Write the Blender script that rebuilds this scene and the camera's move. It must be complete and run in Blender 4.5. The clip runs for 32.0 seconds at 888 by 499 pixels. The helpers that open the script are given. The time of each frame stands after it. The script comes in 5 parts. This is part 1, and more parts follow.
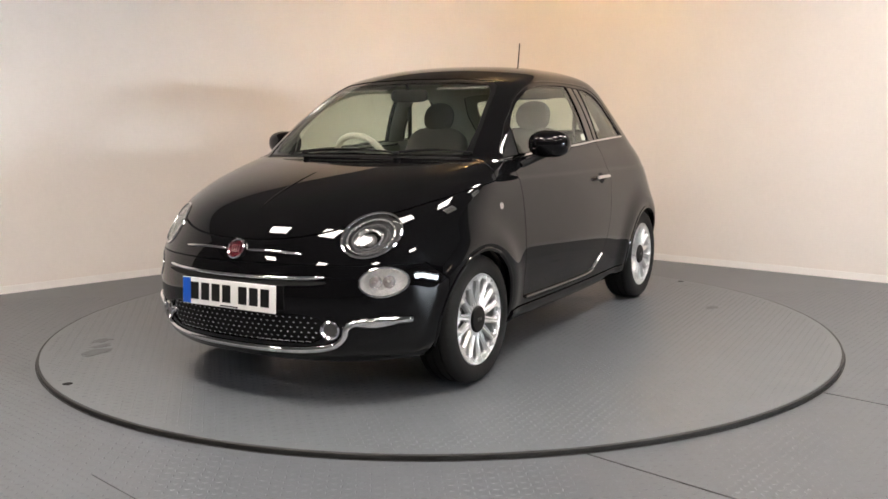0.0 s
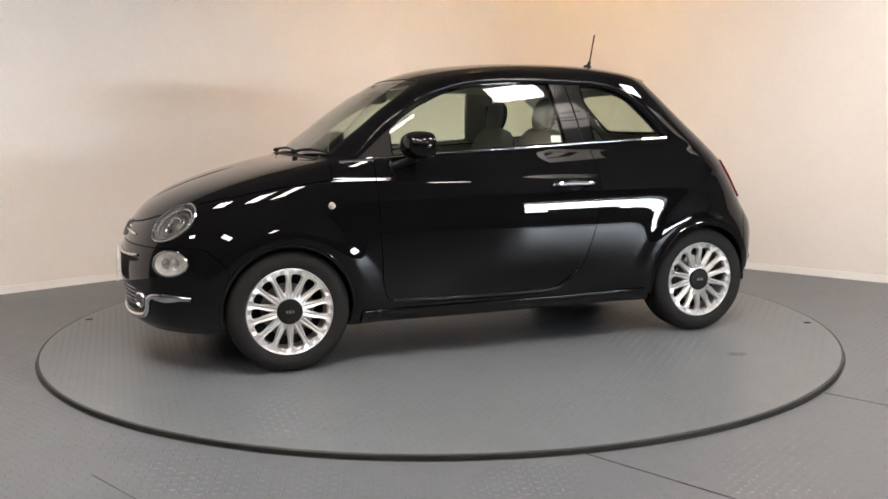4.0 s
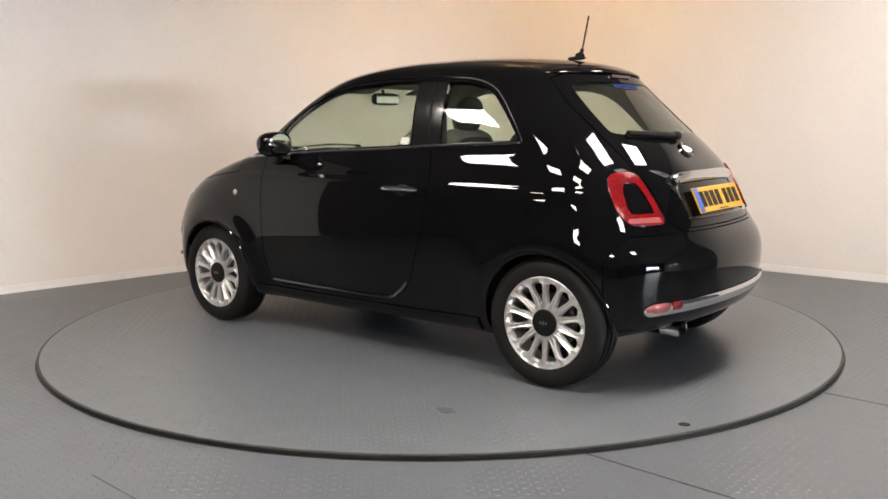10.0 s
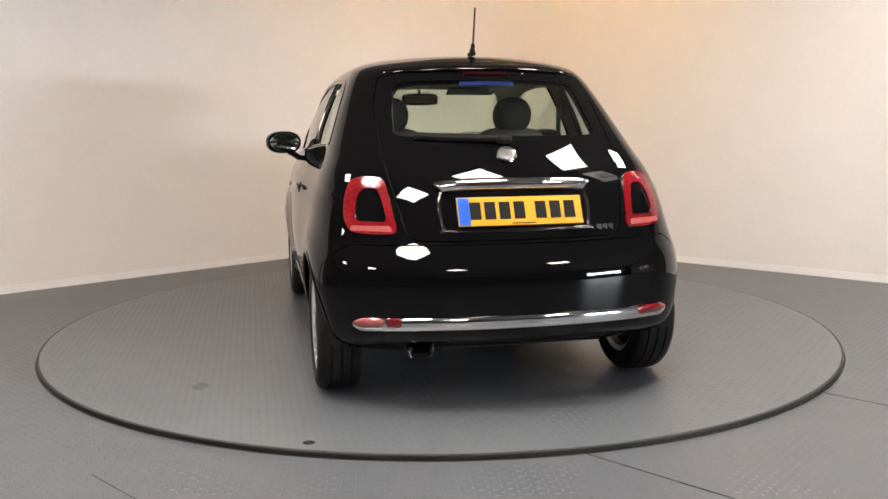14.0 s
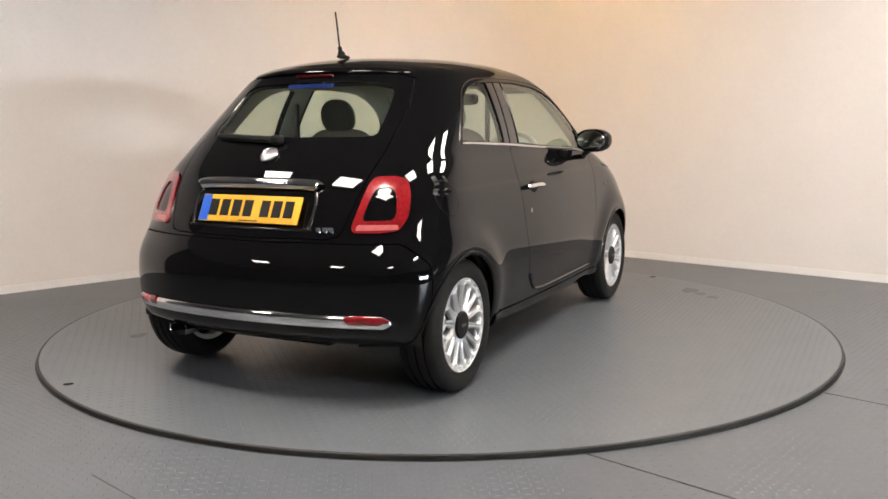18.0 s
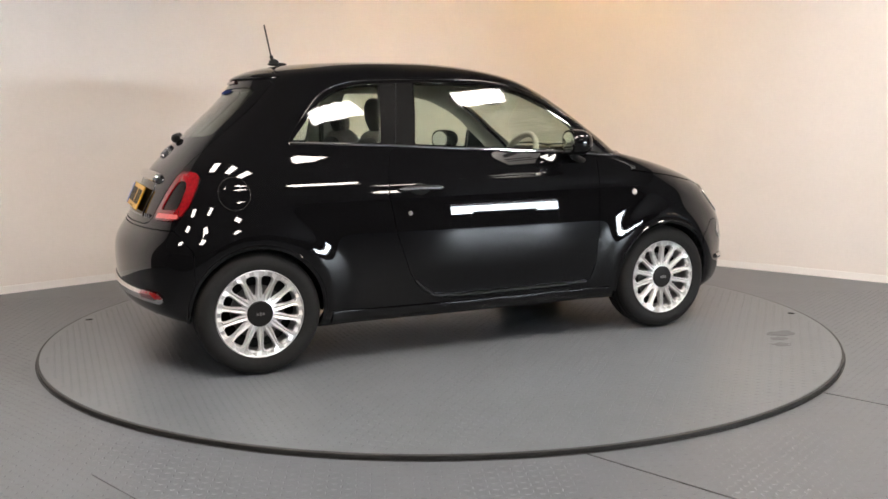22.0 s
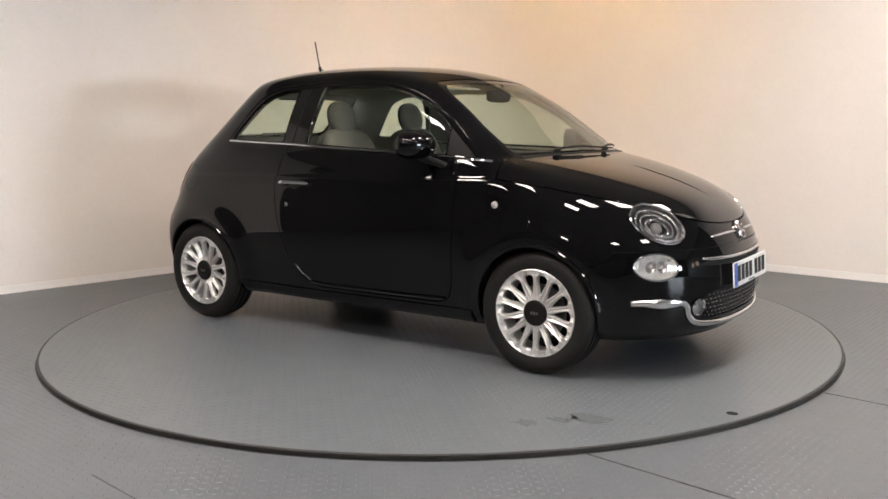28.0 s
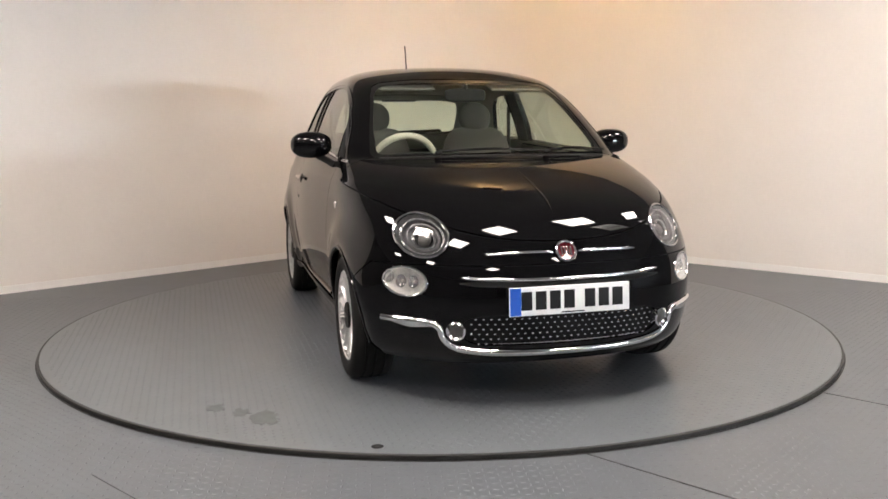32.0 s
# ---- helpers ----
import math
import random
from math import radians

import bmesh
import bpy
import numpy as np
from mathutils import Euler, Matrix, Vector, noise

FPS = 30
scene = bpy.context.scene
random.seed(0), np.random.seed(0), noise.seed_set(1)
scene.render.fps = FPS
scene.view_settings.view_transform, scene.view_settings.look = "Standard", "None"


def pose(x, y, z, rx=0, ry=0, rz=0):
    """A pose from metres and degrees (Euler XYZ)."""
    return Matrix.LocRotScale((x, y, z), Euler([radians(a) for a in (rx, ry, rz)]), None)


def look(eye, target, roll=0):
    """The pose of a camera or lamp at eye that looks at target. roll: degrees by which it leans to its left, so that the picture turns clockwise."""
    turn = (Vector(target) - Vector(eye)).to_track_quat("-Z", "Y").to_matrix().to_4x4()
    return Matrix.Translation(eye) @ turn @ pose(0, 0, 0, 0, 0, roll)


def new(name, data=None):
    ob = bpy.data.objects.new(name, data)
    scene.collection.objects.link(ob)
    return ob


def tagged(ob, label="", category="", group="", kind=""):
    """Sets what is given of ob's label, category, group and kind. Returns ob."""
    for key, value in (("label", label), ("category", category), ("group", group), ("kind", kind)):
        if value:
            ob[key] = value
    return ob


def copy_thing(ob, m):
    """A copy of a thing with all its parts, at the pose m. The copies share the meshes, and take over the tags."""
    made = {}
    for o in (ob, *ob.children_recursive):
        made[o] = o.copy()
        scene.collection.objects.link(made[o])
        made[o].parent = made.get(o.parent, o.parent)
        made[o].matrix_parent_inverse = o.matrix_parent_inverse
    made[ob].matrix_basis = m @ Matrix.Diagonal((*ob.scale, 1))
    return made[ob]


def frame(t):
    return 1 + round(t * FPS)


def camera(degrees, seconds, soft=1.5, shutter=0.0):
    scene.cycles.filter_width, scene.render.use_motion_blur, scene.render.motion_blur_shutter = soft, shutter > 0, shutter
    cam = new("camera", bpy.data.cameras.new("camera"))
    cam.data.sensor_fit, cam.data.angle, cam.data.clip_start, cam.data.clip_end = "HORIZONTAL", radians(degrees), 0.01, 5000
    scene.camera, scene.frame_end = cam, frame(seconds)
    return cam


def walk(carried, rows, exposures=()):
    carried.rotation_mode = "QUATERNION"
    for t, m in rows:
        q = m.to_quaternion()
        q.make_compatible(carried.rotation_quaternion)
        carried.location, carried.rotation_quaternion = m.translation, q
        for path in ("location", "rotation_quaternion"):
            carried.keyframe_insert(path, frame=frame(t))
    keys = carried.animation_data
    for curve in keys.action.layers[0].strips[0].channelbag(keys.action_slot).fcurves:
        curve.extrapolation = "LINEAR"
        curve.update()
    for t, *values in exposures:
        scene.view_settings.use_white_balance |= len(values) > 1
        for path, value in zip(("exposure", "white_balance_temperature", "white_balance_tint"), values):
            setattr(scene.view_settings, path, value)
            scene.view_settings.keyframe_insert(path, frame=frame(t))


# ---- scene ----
from functools import lru_cache
from itertools import product

SECONDS = 32.0

# ---- camera: it stands still before the corner of the room ----
cam = camera(53.57, SECONDS, soft=1.6)
EYE = Vector((0.0, -5.2029, 1.1528))
PITCH, YAW = radians(7.993), radians(0.248)
AHEAD = Vector((math.sin(YAW) * math.cos(PITCH), math.cos(YAW) * math.cos(PITCH), -math.sin(PITCH)))
walk(cam, [(0.0, look(EYE, EYE + AHEAD, -0.443)), (SECONDS, look(EYE, EYE + AHEAD, -0.443))])

# ---- plan of the room: a corner, two walls that leave it, the floor a little below the turntable ----
FLOOR = -0.023
CEILING = 3.0
CORNER = Vector((0.052, 4.013))
U = Vector((0.756, -0.655)).normalized()    # along the right wall
V = Vector((-0.735, -0.678)).normalized()   # along the left wall
LU, LV = 15.5, 13.0
WHITE_U, WHITE_V = 6.5, 7.1                  # how far the white walls reach
DISC = 2.222


def plan(a, b):
    """A place in the room: a along the right wall, b along the left wall."""
    return CORNER + U * a + V * b


# ---- world and exposure ----
world = bpy.data.worlds.new("world")
scene.world = world
world.use_nodes = True
world.node_tree.nodes["Background"].inputs[0].default_value = (0.6, 0.7, 0.85, 1)
world.node_tree.nodes["Background"].inputs[1].default_value = 0.3
scene.view_settings.exposure = -0.31
LED_POWER = 88.0
WINDOW_POWER = 130.0
WARM_POWER = 870.0

# ---- where things are ----
DOOR_B = (1.2, 4.2, 2.0)                      # the open doorway: along the east wall, and its height
LEDS = tuple((5.0, b) for b in (1.5, 2.95, 4.35, 5.75)) + ((3.8, 5.75), (2.4, 5.75), (7.95, 4.35), (7.95, 7.15), (5.0, 8.55), (2.4, 8.55))
WARM_AT = (2.6, 2.0)
# added boards, out of view, that only show as pale reflections in the car
BOARD_A, BOARDS = 5.45, ((2.75, 0.50, 2.15), (1.15, 0.45, 2.35))
OFFICE = ((10.2, 11.2, 1.0, 1.5), (11.65, 12.5, 1.0, 1.5))
TREAD = 0.034
SEAMS = (((0.520, -2.166), (0.95, -2.588)), ((1.682, -1.469), (2.42, -2.19)), ((-1.20, -2.319), (-0.70, -2.783)))
MARKS = ((-1.940, 0.915), (1.992, -0.800))
STAINS = ((1.545, -1.160, 0.075, 0.05), (1.360, -1.350, 0.06, 0.035), (1.45, -1.25, 0.05, 0.03), (-1.10, 1.345, 0.05, 0.03))
CAR_AT = (-0.0934, 0.0406)


# ---- materials ----
def nodes_of(name):
    m = bpy.data.materials.new(name)
    m.use_nodes = True
    t = m.node_tree
    return m, t, t.nodes["Principled BSDF"]


def plain(name, colour, rough=0.5, metal=0.0, coat=0.0, spec=0.5, noise_scale=0.0, vary=0.0, bump=0.0, coat_rough=0.03, coat_ior=1.5):
    """A surface with its grain: colour varies at two scales, and a fine relief."""
    m, t, b = nodes_of(name)
    b.inputs["Base Color"].default_value = (*colour, 1)
    b.inputs["Roughness"].default_value = rough
    b.inputs["Metallic"].default_value = metal
    b.inputs["Coat Weight"].default_value = coat
    b.inputs["Coat Roughness"].default_value = coat_rough
    b.inputs["Coat IOR"].default_value = coat_ior
    b.inputs["Specular IOR Level"].default_value = spec
    if noise_scale:
        co = t.nodes.new("ShaderNodeTexCoord")
        n1 = t.nodes.new("ShaderNodeTexNoise")
        n1.inputs["Scale"].default_value, n1.inputs["Detail"].default_value = noise_scale, 5
        n2 = t.nodes.new("ShaderNodeTexNoise")
        n2.inputs["Scale"].default_value, n2.inputs["Detail"].default_value = noise_scale * 0.07, 3
        t.links.new(co.outputs["Object"], n1.inputs["Vector"])
        t.links.new(co.outputs["Object"], n2.inputs["Vector"])
        add = t.nodes.new("ShaderNodeMath")
        add.operation = "ADD"
        t.links.new(n1.outputs["Fac"], add.inputs[0])
        t.links.new(n2.outputs["Fac"], add.inputs[1])
        r = t.nodes.new("ShaderNodeMapRange")
        r.inputs["From Min"].default_value, r.inputs["From Max"].default_value = 0.6, 1.4
        r.inputs["To Min"].default_value, r.inputs["To Max"].default_value = 1 - vary, 1 + vary
        t.links.new(add.outputs[0], r.inputs["Value"])
        mix = t.nodes.new("ShaderNodeVectorMath")
        mix.operation = "SCALE"
        mix.inputs[0].default_value = colour
        t.links.new(r.outputs[0], mix.inputs["Scale"])
        t.links.new(mix.outputs[0], b.inputs["Base Color"])
        rr = t.nodes.new("ShaderNodeMapRange")
        rr.inputs["To Min"].default_value, rr.inputs["To Max"].default_value = max(rough - 0.06, 0.02), rough + 0.06
        t.links.new(n2.outputs["Fac"], rr.inputs["Value"])
        t.links.new(rr.outputs[0], b.inputs["Roughness"])
        if bump:
            bp = t.nodes.new("ShaderNodeBump")
            bp.inputs["Strength"].default_value, bp.inputs["Distance"].default_value = bump, 0.002
            t.links.new(n1.outputs["Fac"], bp.inputs["Height"])
            t.links.new(bp.outputs[0], b.inputs["Normal"])
    return m


def glow(name, colour, strength):
    m, t, b = nodes_of(name)
    b.inputs["Base Color"].default_value = (0.8, 0.8, 0.8, 1)
    b.inputs["Emission Color"].default_value = (*colour, 1)
    b.inputs["Emission Strength"].default_value = strength
    return m


def clear(name, colour, rough=0.0, ior=1.45):
    m, t, b = nodes_of(name)
    b.inputs["Base Color"].default_value = (*colour, 1)
    b.inputs["Roughness"].default_value = rough
    b.inputs["Transmission Weight"].default_value = 1.0
    b.inputs["IOR"].default_value = ior
    return m


BOARD = plain("white_board", (0.80, 0.82, 0.83), 0.4, noise_scale=30, vary=0.03)
WALL = plain("wall_paint", (0.82, 0.765, 0.72), 0.55, noise_scale=45, vary=0.025, bump=0.12)
CEIL = plain("ceiling_tile", (0.22, 0.215, 0.21), 0.8, noise_scale=60, vary=0.04, bump=0.2)
SKIRT = plain("skirting_paint", (0.88, 0.85, 0.82), 0.4, noise_scale=30, vary=0.03)
FLOOR_PAINT = plain("grey_floor_paint", (0.094, 0.102, 0.114), 0.38, noise_scale=9, vary=0.10, bump=0.05)
DISC_PAINT = plain("grey_green_turntable_paint", (0.104, 0.114, 0.126), 0.33, noise_scale=7, vary=0.12, bump=0.04)
DARK_WALL = plain("dark_wall_paint", (0.062, 0.059, 0.056), 0.7, noise_scale=40, vary=0.06, bump=0.1)
RIM_STEEL = plain("dark_steel_edge", (0.010, 0.0098, 0.0095), 0.85, spec=0.12, noise_scale=20, vary=0.3)
EDGE_STEEL = plain("grey_steel_edge", (0.024, 0.0235, 0.0225), 0.55, spec=0.3, noise_scale=14, vary=0.35)
SEAM = plain("seam_dirt", (0.022, 0.021, 0.020), 0.8, noise_scale=40, vary=0.3)
STAIN = plain("oil_stain", (0.073, 0.080, 0.087), 0.42, noise_scale=25, vary=0.35)
PAINT = plain("black_car_paint", (0.0030, 0.0030, 0.0034), 0.35, coat=1.0, spec=0.0, noise_scale=6, vary=0.08, coat_rough=0.012, coat_ior=1.38)
GLOSS = plain("black_gloss_trim", (0.006, 0.006, 0.006), 0.12, coat=0.6, noise_scale=12, vary=0.1)
PLASTIC = plain("black_plastic", (0.010, 0.010, 0.010), 0.55, spec=0.10, noise_scale=150, vary=0.2, bump=0.2)
RUBBER = plain("tyre_rubber", (0.0090, 0.0088, 0.0086), 0.65, spec=0.2, noise_scale=60, vary=0.25, bump=0.25)
GAP = plain("gap_shadow_rubber", (0.004, 0.004, 0.004), 0.9, noise_scale=50, vary=0.2)
CHROME = plain("chrome", (0.82, 0.82, 0.83), 0.07, metal=1.0, noise_scale=25, vary=0.05)
ALLOY = plain("silver_alloy", (0.60, 0.60, 0.595), 0.32, metal=0.65, coat=0.4, noise_scale=40, vary=0.06)
STEEL = plain("brake_steel", (0.16, 0.155, 0.15), 0.4, metal=0.8, noise_scale=30, vary=0.3)
GLASS = clear("tinted_glass", (0.87, 0.95, 0.86))
LENS = clear("clear_lens", (0.96, 0.96, 0.96), 0.02, 1.4)
RED = plain("red_lens", (0.17, 0.004, 0.007), 0.12, coat=1.0, noise_scale=70, vary=0.5, bump=0.3)
RED_DARK = plain("dark_red_lens", (0.16, 0.004, 0.006), 0.15, coat=1.0, noise_scale=30, vary=0.15)
WHITE_LENS = plain("frosted_lamp_lens", (0.40, 0.36, 0.35), 0.15, coat=1.0, noise_scale=60, vary=0.25)
SILVER = plain("lamp_reflector", (0.90, 0.90, 0.91), 0.16, metal=1.0, noise_scale=50, vary=0.12)
DARK_CHROME = plain("dark_chrome", (0.15, 0.15, 0.155), 0.12, metal=1.0, noise_scale=25, vary=0.06)
LAMP_GREY = plain("lamp_housing_grey", (0.085, 0.085, 0.088), 0.35, metal=0.3, noise_scale=40, vary=0.12)
MIRROR = plain("mirror_glass", (0.86, 0.88, 0.88), 0.01, metal=1.0)
YELLOW = plain("yellow_plate", (0.56, 0.30, 0.010), 0.35, noise_scale=30, vary=0.05)
WHITE = plain("white_plate", (0.78, 0.78, 0.77), 0.35, noise_scale=30, vary=0.04)
BLUE = plain("blue_plate_band", (0.01, 0.09, 0.48), 0.35, noise_scale=30, vary=0.05)
TAIL_LENS = plain("pale_rose_lens", (0.34, 0.09, 0.09), 0.15, coat=1.0, noise_scale=40, vary=0.2)
STICKER = plain("blue_sticker", (0.003, 0.012, 0.07), 0.7, spec=0.1, noise_scale=30, vary=0.05)
BRAKE_LENS = plain("unlit_brake_lens", (0.030, 0.002, 0.003), 0.15, coat=1.0, noise_scale=30, vary=0.1)
CAP = plain("dark_hub_cap", (0.009, 0.0085, 0.008), 0.45, spec=0.12, noise_scale=40, vary=0.15)
FROST = plain("faceted_reflector", (0.80, 0.79, 0.77), 0.28, metal=0.8, noise_scale=55, vary=0.30, bump=1.0)
INK = plain("plate_ink", (0.008, 0.008, 0.008), 0.5, spec=0.15, noise_scale=30, vary=0.05)
BADGE_RED = plain("badge_enamel", (0.075, 0.008, 0.012), 0.15, coat=1.0, noise_scale=40, vary=0.1)
TRIM = plain("grey_interior_trim", (0.20, 0.19, 0.165), 0.8, noise_scale=90, vary=0.12, bump=0.2)
HEADLINER = plain("pale_headliner", (0.33, 0.32, 0.27), 0.9, noise_scale=120, vary=0.1, bump=0.2)
SEAT = plain("grey_seat_cloth", (0.12, 0.11, 0.098), 0.85, noise_scale=180, vary=0.2, bump=0.4)
IVORY = plain("ivory_interior", (0.42, 0.39, 0.33), 0.55, noise_scale=80, vary=0.08, bump=0.1)
SEAT_DARK = plain("dark_seat_back", (0.025, 0.024, 0.023), 0.8, noise_scale=140, vary=0.2, bump=0.3)
LED = glow("led_panel_glow", (1.0, 0.893, 0.812), LED_POWER)
DAY = glow("daylight_pane", (0.84, 0.92, 1.0), WINDOW_POWER)
WARM = glow("warm_lamp_glow", (1.0, 0.62, 0.27), WARM_POWER)
OFFICE_GLOW = glow("lit_office_pane", (1.0, 0.66, 0.38), 5.0)


# ---- mesh helpers ----
def part(name, data, materials, parent=None, label=""):
    """One mesh object out of (vertices, faces) or (vertices, faces, material numbers, smooth flags)."""
    verts, faces = data[0], data[1]
    me = bpy.data.meshes.new(name)
    me.from_pydata([tuple(v) for v in verts], [], [tuple(f) for f in faces])
    for m in materials if isinstance(materials, (list, tuple)) else [materials]:
        me.materials.append(m)
    if len(data) > 2 and data[2] is not None:
        me.polygons.foreach_set("material_index", list(data[2]))
    smooth = data[3] if len(data) > 3 else [False] * len(faces)
    me.polygons.foreach_set("use_smooth", list(smooth))
    if any(smooth):
        me.set_sharp_from_angle(angle=radians(38))
    me.update()
    ob = new(name, me)
    ob.parent = parent
    if label:
        ob["label"] = label
    return ob


def joined(*pieces):
    verts, faces, mats, smooth = [], [], [], []
    for p in pieces:
        k = len(verts)
        verts += [Vector(v) for v in p[0]]
        faces += [tuple(i + k for i in f) for f in p[1]]
        mats += list(p[2]) if len(p) > 2 and p[2] is not None else [0] * len(p[1])
        smooth += list(p[3]) if len(p) > 3 else [False] * len(p[1])
    return verts, faces, mats, smooth


def moved(data, m):
    return ([m @ Vector(v) for v in data[0]], *data[1:])


def mirrored(data):
    """The same on the other side of the car."""
    return ([Vector((v[0], -v[1], v[2])) for v in data[0]], [tuple(reversed(f)) for f in data[1]], *data[2:])


def inked(data, k):
    return (data[0], data[1], [k] * len(data[1]), data[3] if len(data) > 3 else [False] * len(data[1]))


def block(cx, cy, cz, sx, sy, sz, bevel=0.004):
    """A box with chamfered edges."""
    bm = bmesh.new()
    bmesh.ops.create_cube(bm, size=1.0)
    for v in bm.verts:
        v.co = Vector((v.co.x * sx, v.co.y * sy, v.co.z * sz))
    if bevel:
        bmesh.ops.bevel(bm, geom=list(bm.edges), offset=min(bevel, sx * 0.45, sy * 0.45, sz * 0.45), segments=2, affect="EDGES", profile=0.6)
    bm.verts.ensure_lookup_table()
    out = [v.co + Vector((cx, cy, cz)) for v in bm.verts], [tuple(v.index for v in f.verts) for f in bm.faces]
    bm.free()
    return out


def pillow(cx, cy, cz, sx, sy, sz, e=0.5, nu=28, nv=16):
    """A rounded cushion (superellipsoid); e from 1 (ball) to 0.2 (box)."""
    def p(c, k):
        return math.copysign(abs(c) ** k, c)
    verts, faces = [], []
    for j in range(nv + 1):
        a = -math.pi / 2 + math.pi * j / nv
        for i in range(nu):
            b = 2 * math.pi * i / nu
            verts.append(Vector((cx + sx * p(math.cos(a), e) * p(math.cos(b), e), cy + sy * p(math.cos(a), e) * p(math.sin(b), e), cz + sz * p(math.sin(a), e))))
    for j in range(nv):
        for i in range(nu):
            k = (i + 1) % nu
            faces.append((j * nu + i, j * nu + k, (j + 1) * nu + k, (j + 1) * nu + i))
    return verts, faces, None, [True] * len(faces)


def lathe(profile, n=64, close=False):
    """Turns (radius, height) about the y axis; height runs outwards along y."""
    verts, faces = [], []
    m = len(profile)
    for i in range(n):
        a = 2 * math.pi * i / n
        for r, h in profile:
            verts.append(Vector((r * math.cos(a), h, r * math.sin(a))))
    for i in range(n):
        k = (i + 1) % n
        for j in range(m if close else m - 1):
            q = (j + 1) % m
            faces.append((i * m + j, i * m + q, k * m + q, k * m + j))
    return verts, faces, None, [True] * len(faces)


def sweep(path, normals, width, height, sides=10, taper=0.0):
    """A rounded strip along a path; width across it in the surface, height along the normals."""
    verts, faces = [], []
    n = len(path)
    for i, (p, nn) in enumerate(zip(path, normals)):
        p, nn = Vector(p), Vector(nn).normalized()
        d = (Vector(path[min(i + 1, n - 1)]) - Vector(path[max(i - 1, 0)])).normalized()
        s = d.cross(nn).normalized()
        f = 1.0
        if taper:
            u = min(i, n - 1 - i) / max(taper * (n - 1), 1e-6)
            f = max(min(u, 1.0), 0.05) ** 0.5
        for k in range(sides):
            a = 2 * math.pi * k / sides
            verts.append(p + s * (width / 2 * f * math.cos(a)) + nn * (height * f * math.sin(a)))
    for i in range(n - 1):
        for k in range(sides):
            q = (k + 1) % sides
            faces.append((i * sides + k, i * sides + q, (i + 1) * sides + q, (i + 1) * sides + k))
    faces.append(tuple(range(sides)))
    faces.append(tuple(reversed(range((n - 1) * sides, n * sides))))
    return verts, faces, None, [True] * (len(faces) - 2) + [False] * 2


def tube(path, radius, sides=10):
    """A round bar along a path."""
    path = [Vector(p) for p in path]
    d = (path[-1] - path[0]).normalized()
    ref = Vector((0, 0, 1)) if abs(d.z) < 0.8 else Vector((1, 0, 0))
    normals = []
    for i in range(len(path)):
        t = (path[min(i + 1, len(path) - 1)] - path[max(i - 1, 0)]).normalized()
        normals.append((ref - t * ref.dot(t)).normalized())
    return sweep(path, normals, radius * 2, radius, sides)


def slab(poly, z0, z1):
    """A flat plate out of a plan outline."""
    n = len(poly)
    verts = [Vector((x, y, z0)) for x, y in poly] + [Vector((x, y, z1)) for x, y in poly]
    faces = [tuple(reversed(range(n))), tuple(range(n, 2 * n))] + [(i, (i + 1) % n, n + (i + 1) % n, n + i) for i in range(n)]
    return verts, faces


def smooth_line(points, n=40):
    """A smooth line (Catmull-Rom) through points of any dimension."""
    pts = [Vector(p) for p in points]
    pts = [pts[0] * 2 - pts[1]] + pts + [pts[-1] * 2 - pts[-2]]
    out = []
    m = len(pts) - 3
    for i in range(n + 1):
        s = i / n * m
        k = min(int(s), m - 1)
        s -= k
        a, b, c, d = pts[k:k + 4]
        out.append(0.5 * (2 * b + (c - a) * s + (2 * a - 5 * b + 4 * c - d) * s * s + (3 * b - 3 * c + d - a) * s**3))
    return out


# ---- the shape of the car ----
def table(rows, z):
    """Smooth monotone (Hermite) interpolation of rows (z, value)."""
    n = len(rows)
    if z <= rows[0][0]:
        return rows[0][1]
    if z >= rows[-1][0]:
        return rows[-1][1]
    k = 0
    while rows[k + 1][0] < z:
        k += 1

    def slope(i):
        if i == 0 or i == n - 1:
            j = min(i, n - 2)
            return (rows[j + 1][1] - rows[j][1]) / (rows[j + 1][0] - rows[j][0])
        a = (rows[i][1] - rows[i - 1][1]) / (rows[i][0] - rows[i - 1][0])
        b = (rows[i + 1][1] - rows[i][1]) / (rows[i + 1][0] - rows[i][0])
        return 0.0 if a * b <= 0 else 2 * a * b / (a + b)
    h = rows[k + 1][0] - rows[k][0]
    s = (z - rows[k][0]) / h
    m0, m1 = slope(k) * h, slope(k + 1) * h
    p0, p1 = rows[k][1], rows[k + 1][1]
    return (2 * s**3 - 3 * s**2 + 1) * p0 + (s**3 - 2 * s**2 + s) * m0 + (3 * s**2 - 2 * s**3) * p1 + (s**3 - s**2) * m1


